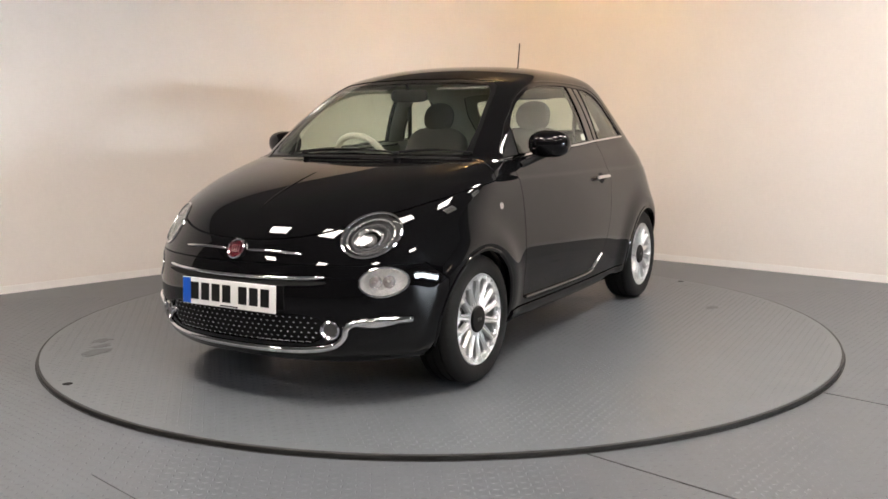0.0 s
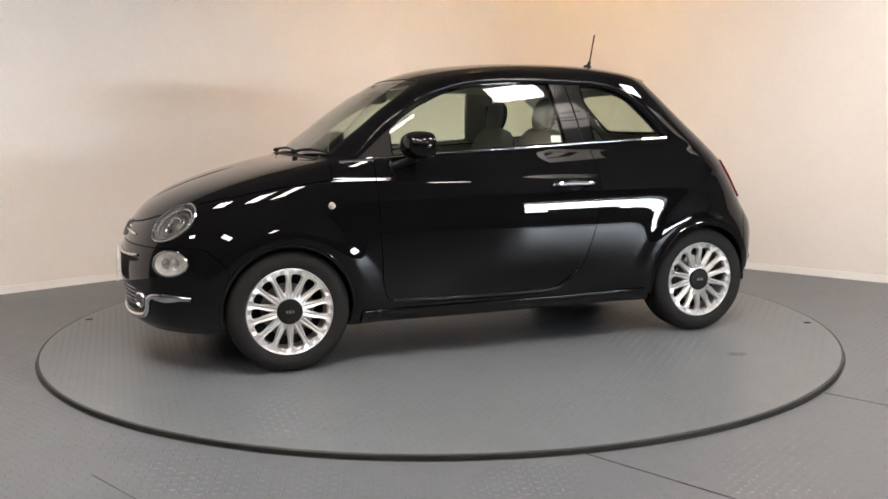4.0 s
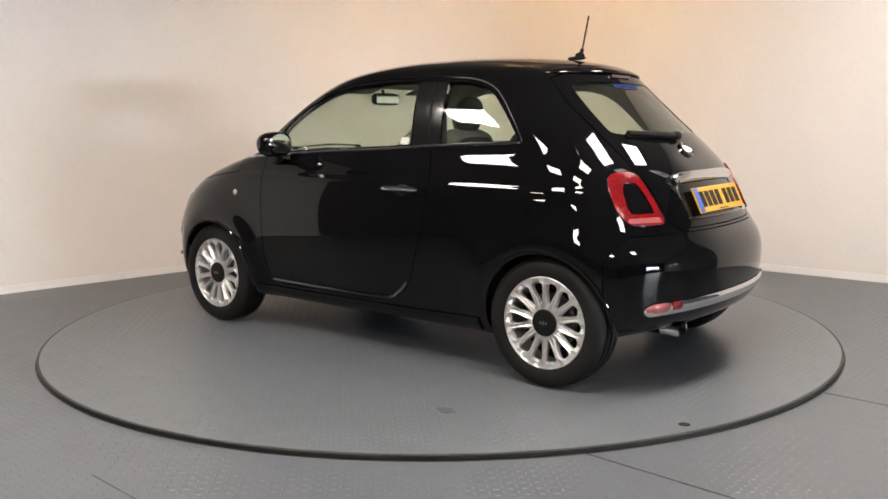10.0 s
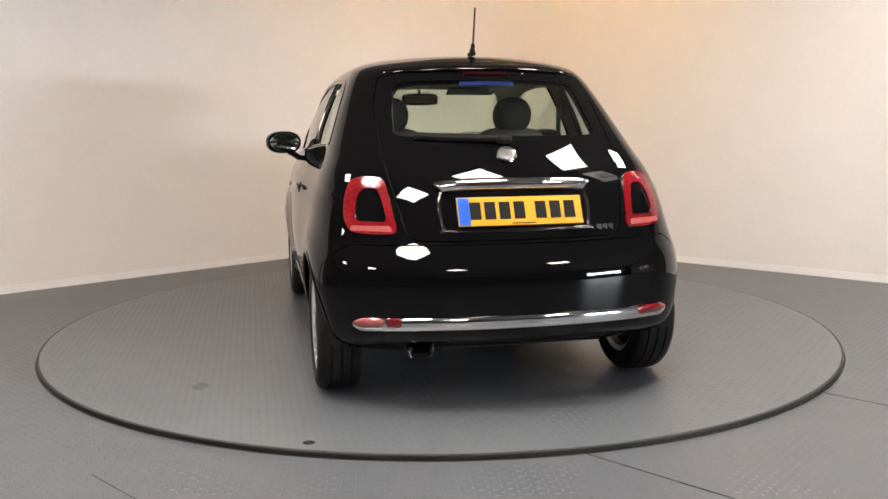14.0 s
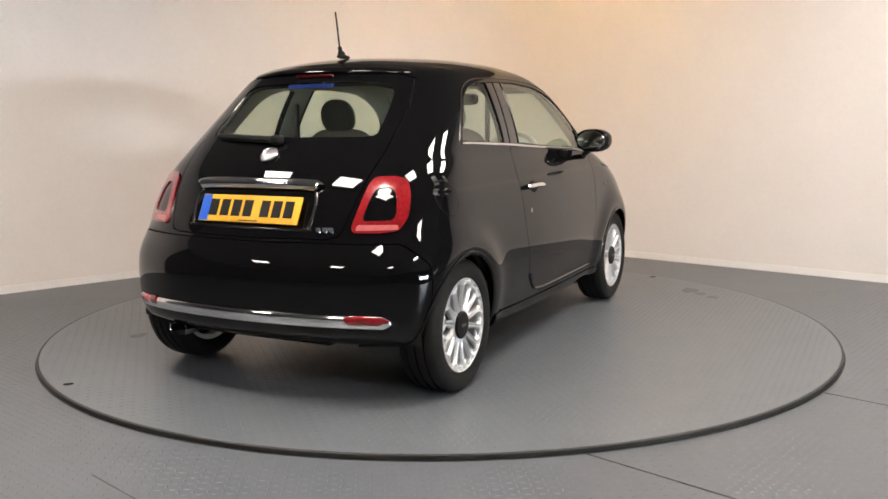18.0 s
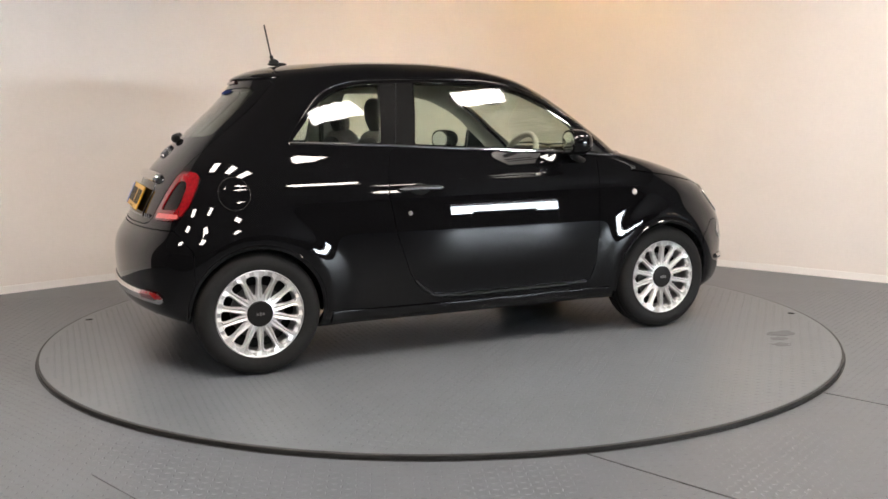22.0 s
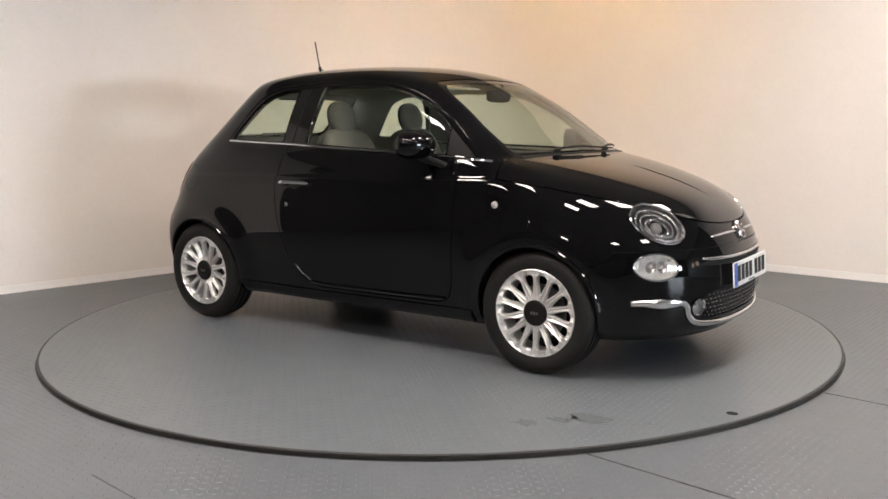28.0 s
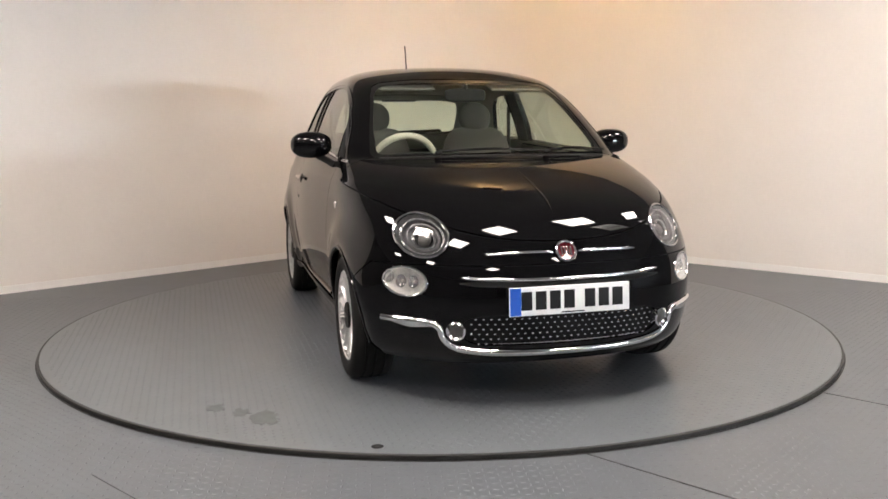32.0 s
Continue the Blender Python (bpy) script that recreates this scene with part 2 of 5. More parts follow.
# The body as plan outlines at every height: nose, tail, half width, where the corners begin, how square they are
NOSE = ((0.19, 1.815), (0.22, 1.852), (0.27, 1.872), (0.34, 1.884), (0.44, 1.888), (0.54, 1.877), (0.62, 1.850), (0.69, 1.812), (0.745, 1.768), (0.79, 1.712), (0.835, 1.630), (0.885, 1.500),
        (0.93, 1.350), (0.965, 1.205), (0.99, 1.085), (1.0, 1.025), (1.02, 0.995), (1.058, 0.955), (1.151, 0.83), (1.253, 0.70), (1.336, 0.575), (1.403, 0.45), (1.448, 0.325), (1.478, 0.17), (1.494, 0.0), (1.502, -0.25))
TAIL = ((0.19, -1.32), (0.225, -1.45), (0.26, -1.61), (0.30, -1.690), (0.40, -1.717), (0.53, -1.722), (0.60, -1.710), (0.65, -1.68), (0.70, -1.645), (0.75, -1.623), (0.80, -1.601), (0.85, -1.577), (0.90, -1.549), (0.95, -1.515), (1.0, -1.471), (1.05, -1.421), (1.10, -1.369), (1.15, -1.316), (1.227, -1.234), (1.366, -1.102),
        (1.42, -1.066), (1.44, -1.035), (1.455, -0.978), (1.472, -0.900), (1.484, -0.795), (1.492, -0.67), (1.502, -0.42))
HALF = ((0.19, 0.70), (0.23, 0.745), (0.28, 0.766), (0.36, 0.782), (0.46, 0.798), (0.54, 0.805), (0.60, 0.8062), (0.63, 0.8056), (0.66, 0.8045), (0.69, 0.8031), (0.72, 0.8013), (0.75, 0.7990), (0.78, 0.7958), (0.82, 0.7904), (0.85, 0.7851), (0.88, 0.7790), (0.905, 0.7730), (0.93, 0.7655), (0.95, 0.7585), (0.97, 0.7506), (0.99, 0.7418),
        (1.012, 0.7318), (1.03, 0.7240), (1.06, 0.7150), (1.15, 0.688), (1.25, 0.649), (1.34, 0.606), (1.39, 0.578), (1.42, 0.556), (1.445, 0.522), (1.465, 0.468), (1.48, 0.400), (1.492, 0.285), (1.50, 0.12), (1.502, 0.02))
CORNER_F = ((0.19, 1.25), (0.60, 1.15), (0.75, 1.02), (0.85, 0.88), (0.95, 0.76), (1.0, 0.70), (1.06, 0.64), (1.25, 0.38), (1.40, 0.10), (1.46, -0.2), (1.502, -0.3))
CORNER_R = ((0.19, -1.15), (0.60, -1.12), (0.90, -0.98), (1.06, -0.86), (1.25, -0.74), (1.40, -0.60), (1.46, -0.4), (1.502, -0.3))
SQUARE_F = ((0.19, 2.7), (0.60, 2.65), (0.72, 2.65), (0.82, 2.85), (0.95, 3.0), (1.0, 2.9), (1.06, 2.9), (1.40, 2.8), (1.47, 2.3), (1.502, 2.0))
SQUARE_R = ((0.19, 3.5), (0.55, 3.5), (0.70, 3.3), (0.80, 3.3), (1.06, 3.6), (1.40, 3.4), (1.45, 2.6), (1.48, 2.3), (1.502, 2.0))
Z0, Z1 = 0.19, 1.5015
BOW_F, BOW_R = 0.10, 0.22


def flare(x, z):
    """The wings swell round the wheels, the doors draw in at the sill, and a crease runs under the belt."""
    upper = 1 / (1 + math.exp((1.12 - z) / 0.045))
    d = 0.008 - (0.008 + 0.026 * upper) * min(abs(x), 1.2) ** 2
    d += (0.001 - 0.028 * x * x / (1 + (x / 0.85) ** 4)) * (1 - upper)
    for c in (1.15, -1.15):
        r = math.hypot(x - c, (z - 0.30) * 1.0)
        d += 0.021 * math.exp(-((r - 0.345) / 0.085) ** 2)
    d -= 0.014 * math.exp(-((z - 0.33) / 0.10) ** 2) * math.exp(-(x / 0.55) ** 4)
    d += 0.0080 / (1 + math.exp((z - (0.893 + 0.012 * x)) / 0.0055)) * math.exp(-(x / 1.5) ** 6)
    d += 0.0026 / (1 + math.exp((z - (0.842 + 0.010 * x)) / 0.005)) * math.exp(-((x + 0.62) / 0.65) ** 4)
    return d


STEP = 0.001


def faired():
    """The tables on a fine ladder of heights, smoothed so that reflections run without waves; less so at the cowl and the roof."""
    zs = np.arange(Z0, Z1 + STEP, STEP)
    out = []
    for rows in (NOSE, TAIL, HALF, CORNER_F, CORNER_R, SQUARE_F, SQUARE_R):
        raw = np.array([table(rows, z) for z in zs])
        wide = np.minimum(0.024, np.minimum((zs - Z0) * 0.33, (Z1 - zs) * 0.22))
        if rows is NOSE:
            wide = np.minimum(wide, 0.005 + 0.22 * np.maximum(np.abs(zs - 1.005) - 0.02, 0))
        if rows is TAIL:
            wide = np.minimum(wide, 0.005 + 0.2 * np.maximum(np.abs(zs - 1.435) - 0.02, 0))
        if rows is HALF:
            wide = np.minimum(wide, 0.008 + 0.2 * np.maximum(np.abs(zs - 1.0) - 0.03, 0))
        d = np.linspace(-2.4, 2.4, 25)
        g = np.exp(-d * d / 2)
        g /= g.sum()
        out.append(np.sum(g[None] * np.interp(zs[:, None] + d[None] * wide[:, None], zs, raw), 1))
    return np.array(out).T.tolist()


@lru_cache(maxsize=None)
def level(z):
    k = (min(max(z, Z0), Z1) - Z0) / STEP
    i = min(int(k), len(FAIRED) - 2)
    k -= i
    return tuple(a + (b - a) * k for a, b in zip(FAIRED[i], FAIRED[i + 1]))


FAIRED = faired()


def outline(z, t):
    """A point of the left half of the outline at height z; t from 0 (middle of the nose) by 1 and 2 (the corners' ends) to 3 (middle of the tail)."""
    xf, xr, w, cf, cr, nf, nr = level(z)
    if t <= 1:
        a = t * math.pi / 2
        q = math.sin(a) ** (4 / nf)
        x, y = cf + (xf - cf) * (math.cos(a) ** (2 / nf) - BOW_F * q * (1 - q)), w * math.sin(a) ** (2 / nf)
    elif t <= 2:
        x, y = cf + (cr - cf) * (t - 1), w
    else:
        a = (3 - t) * math.pi / 2
        q = math.sin(a) ** (4 / nr)
        x, y = cr + (xr - cr) * (math.cos(a) ** (2 / nr) - BOW_R * q * (1 - q)), w * math.sin(a) ** (2 / nr)
    y += flare(x, z) * min(1.0, y / (w * 0.8)) ** 2
    return x, y, z


def value(x, y, z):
    """Below 0 inside the body, above 0 outside."""
    z = min(max(z, Z0), Z1)
    xf, xr, w, cf, cr, nf, nr = level(round(z, 6))
    y = abs(y)
    y -= flare(x, z) * min(1.0, y / (w * 0.8)) ** 2
    q = (max(y, 0) / w) ** 2
    if x > cf:
        return max((x - cf) / (xf - cf) + BOW_F * q * max(1 - q, 0), 0) ** nf + q ** (nf / 2) - 1
    if x < cr:
        return max((x - cr) / (xr - cr) + BOW_R * q * max(1 - q, 0), 0) ** nr + q ** (nr / 2) - 1
    n = nf + (nr - nf) * (cf - x) / (cf - cr)
    return (max(y, 0) / w) ** n - 1


def body_normal(x, y, z):
    e = 0.004
    if z > 1.497:
        return Vector((0, 0, 1))
    g = Vector((value(x + e, y, z) - value(x - e, y, z), value(x, y + e, z) - value(x, y - e, z), (value(x, y, z + e) - value(x, y, z - e))))
    return g.normalized() if g.length > 1e-9 else Vector((0, 0, 1))

# ---- the room ----
def wall_line():
    """The back wall in plan: straight, round the corner in a wide curve, straight."""
    r = 1.3
    half = math.acos(max(-1, min(1, U.dot(V)))) / 2
    d = r / math.tan(half)
    mid = CORNER + (U + V).normalized() * (r / math.sin(half))
    a0, a1 = CORNER + V * d - mid, CORNER + U * d - mid
    t0, t1 = math.atan2(a0.y, a0.x), math.atan2(a1.y, a1.x)
    if t1 > t0:
        t1 -= 2 * math.pi
    if t0 - t1 > math.pi:
        t1 += 2 * math.pi
    line = [plan(0, WHITE_V), plan(0, WHITE_V * 0.6)]
    line += [mid + r * Vector((math.cos(t0 + (t1 - t0) * i / 28), math.sin(t0 + (t1 - t0) * i / 28))) for i in range(29)]
    line += [plan(WHITE_U * 0.6, 0), plan(WHITE_U, 0)]
    return line


def wall_strip(line, inner, outer, z0, z1):
    """A strip of even thickness along a plan line; the room lies to the side of (0, 0)."""
    verts, faces = [], []
    n = len(line)
    for i, p in enumerate(line):
        d = (line[min(i + 1, n - 1)] - line[max(i - 1, 0)]).normalized()
        s = Vector((-d.y, d.x))
        if s.dot(p) < 0:
            s = -s
        for o, z in ((inner, z0), (inner, z1), (outer, z1), (outer, z0)):
            q = p + s * o
            verts.append(Vector((q.x, q.y, z)))
    for i in range(n - 1):
        for k in range(4):
            q = (k + 1) % 4
            faces.append((i * 4 + k, (i + 1) * 4 + k, (i + 1) * 4 + q, i * 4 + q))
    faces += [(3, 2, 1, 0), tuple((n - 1) * 4 + k for k in range(4))]
    return verts, faces, None, [k % 4 in (0, 2) for k in range((n - 1) * 4)] + [False, False]


def room():
    line = wall_line()
    tagged(part("wall_back", wall_strip(line, 0.0, 0.12, FLOOR, CEILING), WALL), "off-white painted studio wall with a rounded corner", "wall", kind="structure")
    tagged(part("baseboard", wall_strip(line, -0.012, -0.001, FLOOR, FLOOR + 0.055), SKIRT), "white painted skirting board along the wall", "baseboard", kind="structure")
    corners = [plan(-0.1, -0.1), plan(LU + 0.1, -0.1), plan(LU + 0.1, LV + 0.1), plan(-0.1, LV + 0.1)]
    tagged(part("floor", slab(corners, FLOOR - 0.2, FLOOR), FLOOR_PAINT), "grey painted steel plate floor", "floor", kind="structure")
    tagged(part("ceiling", slab(corners, CEILING, CEILING + 0.15), CEIL), "grey tiled ceiling", "ceiling", kind="structure")

    def wall_piece(a0, b0, a1, b1, z0, z1, out):
        p = [plan(a0, b0), plan(a1, b1), plan(a1, b1) + out * 0.12, plan(a0, b0) + out * 0.12]
        return slab(p, z0, z1)
    tagged(part("wall_south", wall_piece(0.0, LV, LU, LV, FLOOR, CEILING, V), DARK_WALL), "dark grey painted wall", "wall", kind="structure")
    tagged(part("wall_north", wall_piece(WHITE_U + 0.002, 0.0, LU + 0.12, 0.0, FLOOR, CEILING, -V), DARK_WALL), "dark grey painted wall beyond the studio corner", "wall", kind="structure")
    tagged(part("wall_west", wall_piece(0.0, WHITE_V + 0.002, 0.0, LV + 0.12, FLOOR, CEILING, -U), DARK_WALL), "dark grey painted wall beyond the studio corner", "wall", kind="structure")
    b0, b1, top = DOOR_B
    east = joined(wall_piece(LU, 0.0, LU, b0, FLOOR, CEILING, U), wall_piece(LU, b1, LU, LV, FLOOR, CEILING, U), wall_piece(LU, b0, LU, b1, top, CEILING, U))
    tagged(part("wall_east", east, DARK_WALL), "dark grey painted wall with a wide open doorway", "wall", kind="structure")
    door = tagged(new("door_1"), "wide open roller door with daylight outside", "door", kind="structure")
    part("threshold", wall_piece(LU - 0.01, b0, LU - 0.01, b1, FLOOR, FLOOR + 0.012, U), STEEL, door)
    for c in (b0, b1):
        part("guide_rail", wall_piece(LU - 0.06, c - 0.05, LU - 0.06, c + 0.05, FLOOR, top, U * 0.4), STEEL, door)
    roll = tube([(*plan(LU - 0.16, b0 - 0.1), top + 0.14), (*plan(LU - 0.16, b1 + 0.1), top + 0.14)], 0.14, 20)
    part("rolled_shutter", roll, STEEL, door, "grey rolled-up shutter")
    for k in range(3):
        part("slat", wall_piece(LU - 0.03, b0 + 0.02, LU - 0.03, b1 - 0.02, top - 0.10 * (k + 1), top - 0.10 * k - 0.008, U * 0.2), STEEL, door)
    tagged(part("backdrop", wall_piece(LU + 0.9, b0 - 1.2, LU + 0.9, b1 + 1.2, FLOOR + 0.12, top + 1.2, U), DAY), "pale overcast daylight outside the doorway", "backdrop", kind="structure")
    tagged(part("pavement", slab([plan(LU + 0.1, b0 - 1.2), plan(LU + 1.1, b0 - 1.2), plan(LU + 1.1, b1 + 1.2), plan(LU + 0.1, b1 + 1.2)], FLOOR - 0.2, FLOOR - 0.004), FLOOR_PAINT), "grey concrete outside the doorway", "pavement", kind="structure")
    low = joined(wall_piece(LU + 0.75, b0 - 1.2, LU + 0.75, b1 + 1.2, FLOOR, FLOOR + 1.0, U * 0.3), wall_piece(LU + 0.70, b0 + 0.5, LU + 0.70, b1 - 0.7, FLOOR, FLOOR + 1.17, U * 0.3))
    tagged(part("yard_wall", low, DARK_WALL), "low dark wall across the yard", "wall", kind="structure")


def led_panels():
    """Square panels set in the ceiling, in line with the walls."""
    ang = math.degrees(math.atan2(U.y, U.x))
    root = tagged(new("ceiling_panel_light"), "square white ceiling panel light, switched on", "ceiling light", "ceiling panel lights")
    frame_bits = [block(s * 0.255, 0, 0, 0.02, 0.53, 0.02, 0.003) for s in (-1, 1)] + [block(0, s * 0.255, 0, 0.49, 0.02, 0.02, 0.003) for s in (-1, 1)]
    part("frame", joined(*frame_bits), SKIRT, root)
    part("diffuser", block(0, 0, 0.002, 0.49, 0.49, 0.012, 0.002), LED, root)
    for k, (a, b) in enumerate(LEDS):
        p = plan(a, b)
        m = pose(p.x, p.y, CEILING - 0.012, 0, 0, ang)
        if k == 0:
            root.matrix_basis = m
        else:
            copy_thing(root, m)


def warm_lamp():
    """A flat floodlight under the ceiling that washes the corner of the wall."""
    p = plan(*WARM_AT)
    eye = Vector((p.x, p.y, CEILING - 0.10))
    aim = (Vector((*(CORNER + U * 0.8), CEILING - 0.55)) - eye).normalized()
    m = aim.to_track_quat("Y", "Z").to_matrix().to_4x4()
    lamp = tagged(new("floodlight"), "small warm floodlight hung from the ceiling, aimed at the wall", "floodlight")
    lamp.location = eye
    box = joined(block(0, -0.035, 0, 0.19, 0.04, 0.12, 0.008), block(0, -0.003, 0.056, 0.19, 0.024, 0.008, 0.002), block(0, -0.003, -0.056, 0.19, 0.024, 0.008, 0.002),
                 block(0.091, -0.003, 0, 0.008, 0.024, 0.104, 0.002), block(-0.091, -0.003, 0, 0.008, 0.024, 0.104, 0.002))
    part("housing", moved(box, m), PLASTIC, lamp, "black metal housing")
    part("diffuser", moved(block(0, -0.009, 0, 0.172, 0.008, 0.102, 0.002), m), WARM, lamp, "glowing warm diffuser")
    part("bracket", joined(tube([(0, 0, 0.03), (0, 0, 0.10)], 0.012, 10), block(0, 0, 0.096, 0.08, 0.05, 0.006, 0.002)), SKIRT, lamp)


def reflection_boards():
    """Unseen white boards added under the ceiling just behind the row of panel lights, for pale barred reflections in
    the car.
    """
    ang = math.degrees(math.atan2(U.y, U.x))
    for b, w, z0 in BOARDS:
        p = plan(BOARD_A, b)
        board = tagged(new("reflection_board"), "unseen white board with dark bars, added under the ceiling for reflections", "sign", "hanging boards")
        board.matrix_basis = pose(p.x, p.y, z0, 0, 0, ang)
        top = CEILING - 0.12 - z0
        part("panel", block(0, 0, top / 2, 0.02, w, top, 0.004), BOARD, board, "white panel")
        for z, f, o in ((0.30, 0.8, 0.0), (0.42, 0.55, -0.1), (0.60, 0.7, 0.05)):
            part("bar", block(-0.0115, o * w, top * z, 0.003, w * f, 0.035, 0.0008), INK, board)
        for y in (-0.4, 0.4):
            part("wire", tube([(0, y * w, top - 0.01), (0, y * w, CEILING - z0)], 0.003, 6), STEEL, board)


def lit_windows():
    """Two low windows of a lit office beyond the studio corner."""
    for k, (a0, a1, z0, z1) in enumerate(OFFICE):
        win = tagged(new("window_%d" % (k + 1)), "lit office window with a dark frame in the wall", "window", kind="structure")
        c = plan((a0 + a1) / 2, 0.0) + V * 0.012
        win.matrix_basis = pose(c.x, c.y, (z0 + z1) / 2, 0, 0, math.degrees(math.atan2(U.y, U.x)))
        w, h = a1 - a0, z1 - z0
        rim = [block(s * w / 2, 0, 0, 0.05, 0.024, h + 0.05, 0.004) for s in (-1, 1)] + [block(0, 0, s * h / 2, w - 0.05, 0.024, 0.05, 0.004) for s in (-1, 1)]
        part("window_frame", joined(*rim), RIM_STEEL, win)
        part("pane", block(0, 0.003, 0, w - 0.05, 0.006, h - 0.05, 0.001), OFFICE_GLOW, win, "warmly lit pane")
        part("desk_edge", block(w * 0.12, -0.004, -h * 0.36, w * 0.5, 0.004, h * 0.12, 0.001), RIM_STEEL, win, "dark shape behind the pane")


def seams():
    """Joints between the floor plates, and the plates' raised pattern near the turntable."""
    bits = []
    for k, p in enumerate(SEAMS):
        c, e = Vector(p[0]), Vector(p[1])
        d = (e - c).normalized()
        s = Vector((-d.y, d.x)) * (0.0028, 0.0022, 0.0010)[k]
        bits.append(slab([c - s, e - s, e + s, c + s] if (e - c).cross(s) > 0 else [c + s, e + s, e - s, c - s], FLOOR + 0.0005, FLOOR + 0.0025))
    ring = lathe([(DISC + 0.0005, 0.0004), (DISC + 0.0005, 0.0012), (DISC + 0.0065, 0.0012), (DISC + 0.0065, 0.0004)], 180, True)
    bits.append(moved((ring[0], ring[1]), Matrix(((1, 0, 0, 0), (0, 0, -1, 0), (0, 1, 0, FLOOR), (0, 0, 0, 1)))))
    tagged(part("trim", joined(*bits), SEAM), "dark joints between the steel floor plates", "floor joint", kind="structure")


def studs(points, angles, z, length=0.022, wide=0.0078, high=0.0010):
    """Raised lozenges of tread plate, all in one mesh."""
    base = np.array([(-1, 0), (0, -1), (1, 0), (0, 1)], float) * (length / 2, wide / 2)
    k = len(points)
    c, s = np.cos(angles)[:, None], np.sin(angles)[:, None]
    bx, by = base[:, 0][None], base[:, 1][None]
    low = np.stack([points[:, :1] + bx * c - by * s, points[:, 1:] + bx * s + by * c, np.full((k, 4), z)], -1)
    bx, by = bx * 0.55, by * 0.45
    high_ = np.stack([points[:, :1] + bx * c - by * s, points[:, 1:] + bx * s + by * c, np.full((k, 4), z + high)], -1)
    verts = np.concatenate([low, high_], 1).reshape(-1, 3)
    one = np.array([(0, 1, 5, 4), (1, 2, 6, 5), (2, 3, 7, 6), (3, 0, 4, 7), (4, 5, 6, 7)])
    faces = (np.arange(k)[:, None, None] * 8 + one[None]).reshape(-1, 4)
    return verts.tolist(), faces.tolist()


def lattice(x0, x1, y0, y1, pitch):
    nx, ny = int((x1 - x0) / pitch), int((y1 - y0) / pitch)
    i, j = np.meshgrid(np.arange(nx), np.arange(ny), indexing="ij")
    pts = np.stack([x0 + (i + 0.5) * pitch, y0 + (j + 0.5) * pitch], -1).reshape(-1, 2)
    ang = np.where((i + j) % 2, math.pi / 4, -math.pi / 4).reshape(-1)
    return pts, ang


def floor_studs():
    pts, ang = lattice(-3.4, 3.4, -3.4, 3.4, TREAD)
    a0 = math.atan2(U.y, U.x)
    rot = np.array([[math.cos(a0), -math.sin(a0)], [math.sin(a0), math.cos(a0)]])
    w = pts @ rot.T
    r = np.hypot(w[:, 0], w[:, 1])
    keep = (r > DISC + 0.03) & (w[:, 1] < 0.9) & (w[:, 1] > -3.2) & (np.abs(w[:, 0]) < 3.3)
    tagged(part("floor_tread", studs(w[keep], ang[keep] + a0, FLOOR, high=0.0009), FLOOR_PAINT), "raised tread pattern of the grey floor plates", "tread plate", kind="stuff")


def turntable():
    table_ = tagged(new("turntable"), "round grey steel turntable with a dark edge", "turntable")
    n = 180
    plate = lathe([(0.0, -0.004), (DISC - 0.0125, -0.004), (DISC - 0.0120, -0.002), (DISC - 0.0135, 0.0), (0.0, 0.0)], n)
    turn = Matrix(((1, 0, 0, 0), (0, 0, -1, 0), (0, 1, 0, 0), (0, 0, 0, 1)))
    flat = (plate[0], plate[1], None, [False] * len(plate[1]))
    part("plate", moved(flat, turn), DISC_PAINT, table_, "grey painted tread plate")
    rim = lathe([(DISC - 0.011, -0.0215), (DISC - 0.001, -0.0215), (DISC, -0.018), (DISC, -0.004), (DISC - 0.002, -0.0015), (DISC - 0.0105, -0.001), (DISC - 0.0115, -0.003)], n, True)
    part("edge", moved(rim, turn), EDGE_STEEL, table_, "dark grey steel edge band")
    gap = lathe([(DISC - 0.020, -0.0222), (DISC - 0.0115, -0.0222), (DISC - 0.0115, -0.0045), (DISC - 0.020, -0.0045)], n, True)
    part("joint", moved(gap, turn), RIM_STEEL, table_, "dark joint inside the edge band")
    pts, ang = lattice(-DISC, DISC, -DISC, DISC, TREAD)
    r = np.hypot(pts[:, 0], pts[:, 1])
    keep = r < DISC - 0.05
    tread = part("tread", studs(pts[keep], ang[keep], 0.0, high=0.0009), DISC_PAINT, table_)
    tread["kind"] = "stuff"
    for x, y in MARKS:
        ring = lathe([(0.009, 0.0008), (0.019, 0.0010), (0.023, 0.0003)], 24)
        hole = lathe([(0.0, 0.0006), (0.0095, 0.0006)], 24)
        part("lifting_eye", moved(joined(inked(hole, 1), ring), Matrix.Translation((x, y, 0.0006)) @ pose(0, 0, 0, 90)), [RIM_STEEL, GAP], table_, "small dark lifting point")
    rng = random.Random(5)
    for x, y, s, h in STAINS:
        k = 22
        poly = [(x + s * (1 + 0.45 * rng.uniform(-1, 1)) * math.cos(2 * math.pi * i / k), y + h * (1 + 0.45 * rng.uniform(-1, 1)) * math.sin(2 * math.pi * i / k)) for i in range(k)]
        part("stain", slab(poly, 0.0003, 0.0016), STAIN, table_, "dark oily smudge")
    return table_


# ---- the car's body: one skin, cut along its joints ----
BODY, GLASS_D, GLASS_Q, GLASS_F, GLASS_R, DOOR, HOOD, HATCH, LAMP_H, LAMP_D, LAMP_T, GRILLE, ARCH, JOINT, BUMPER_F, BUMPER_R, SAIL, PILLAR, FRIT, TAIL_IN, TAIL_LOW, GAP_D, GAP_H, GAP_F, GAP_R = range(25)


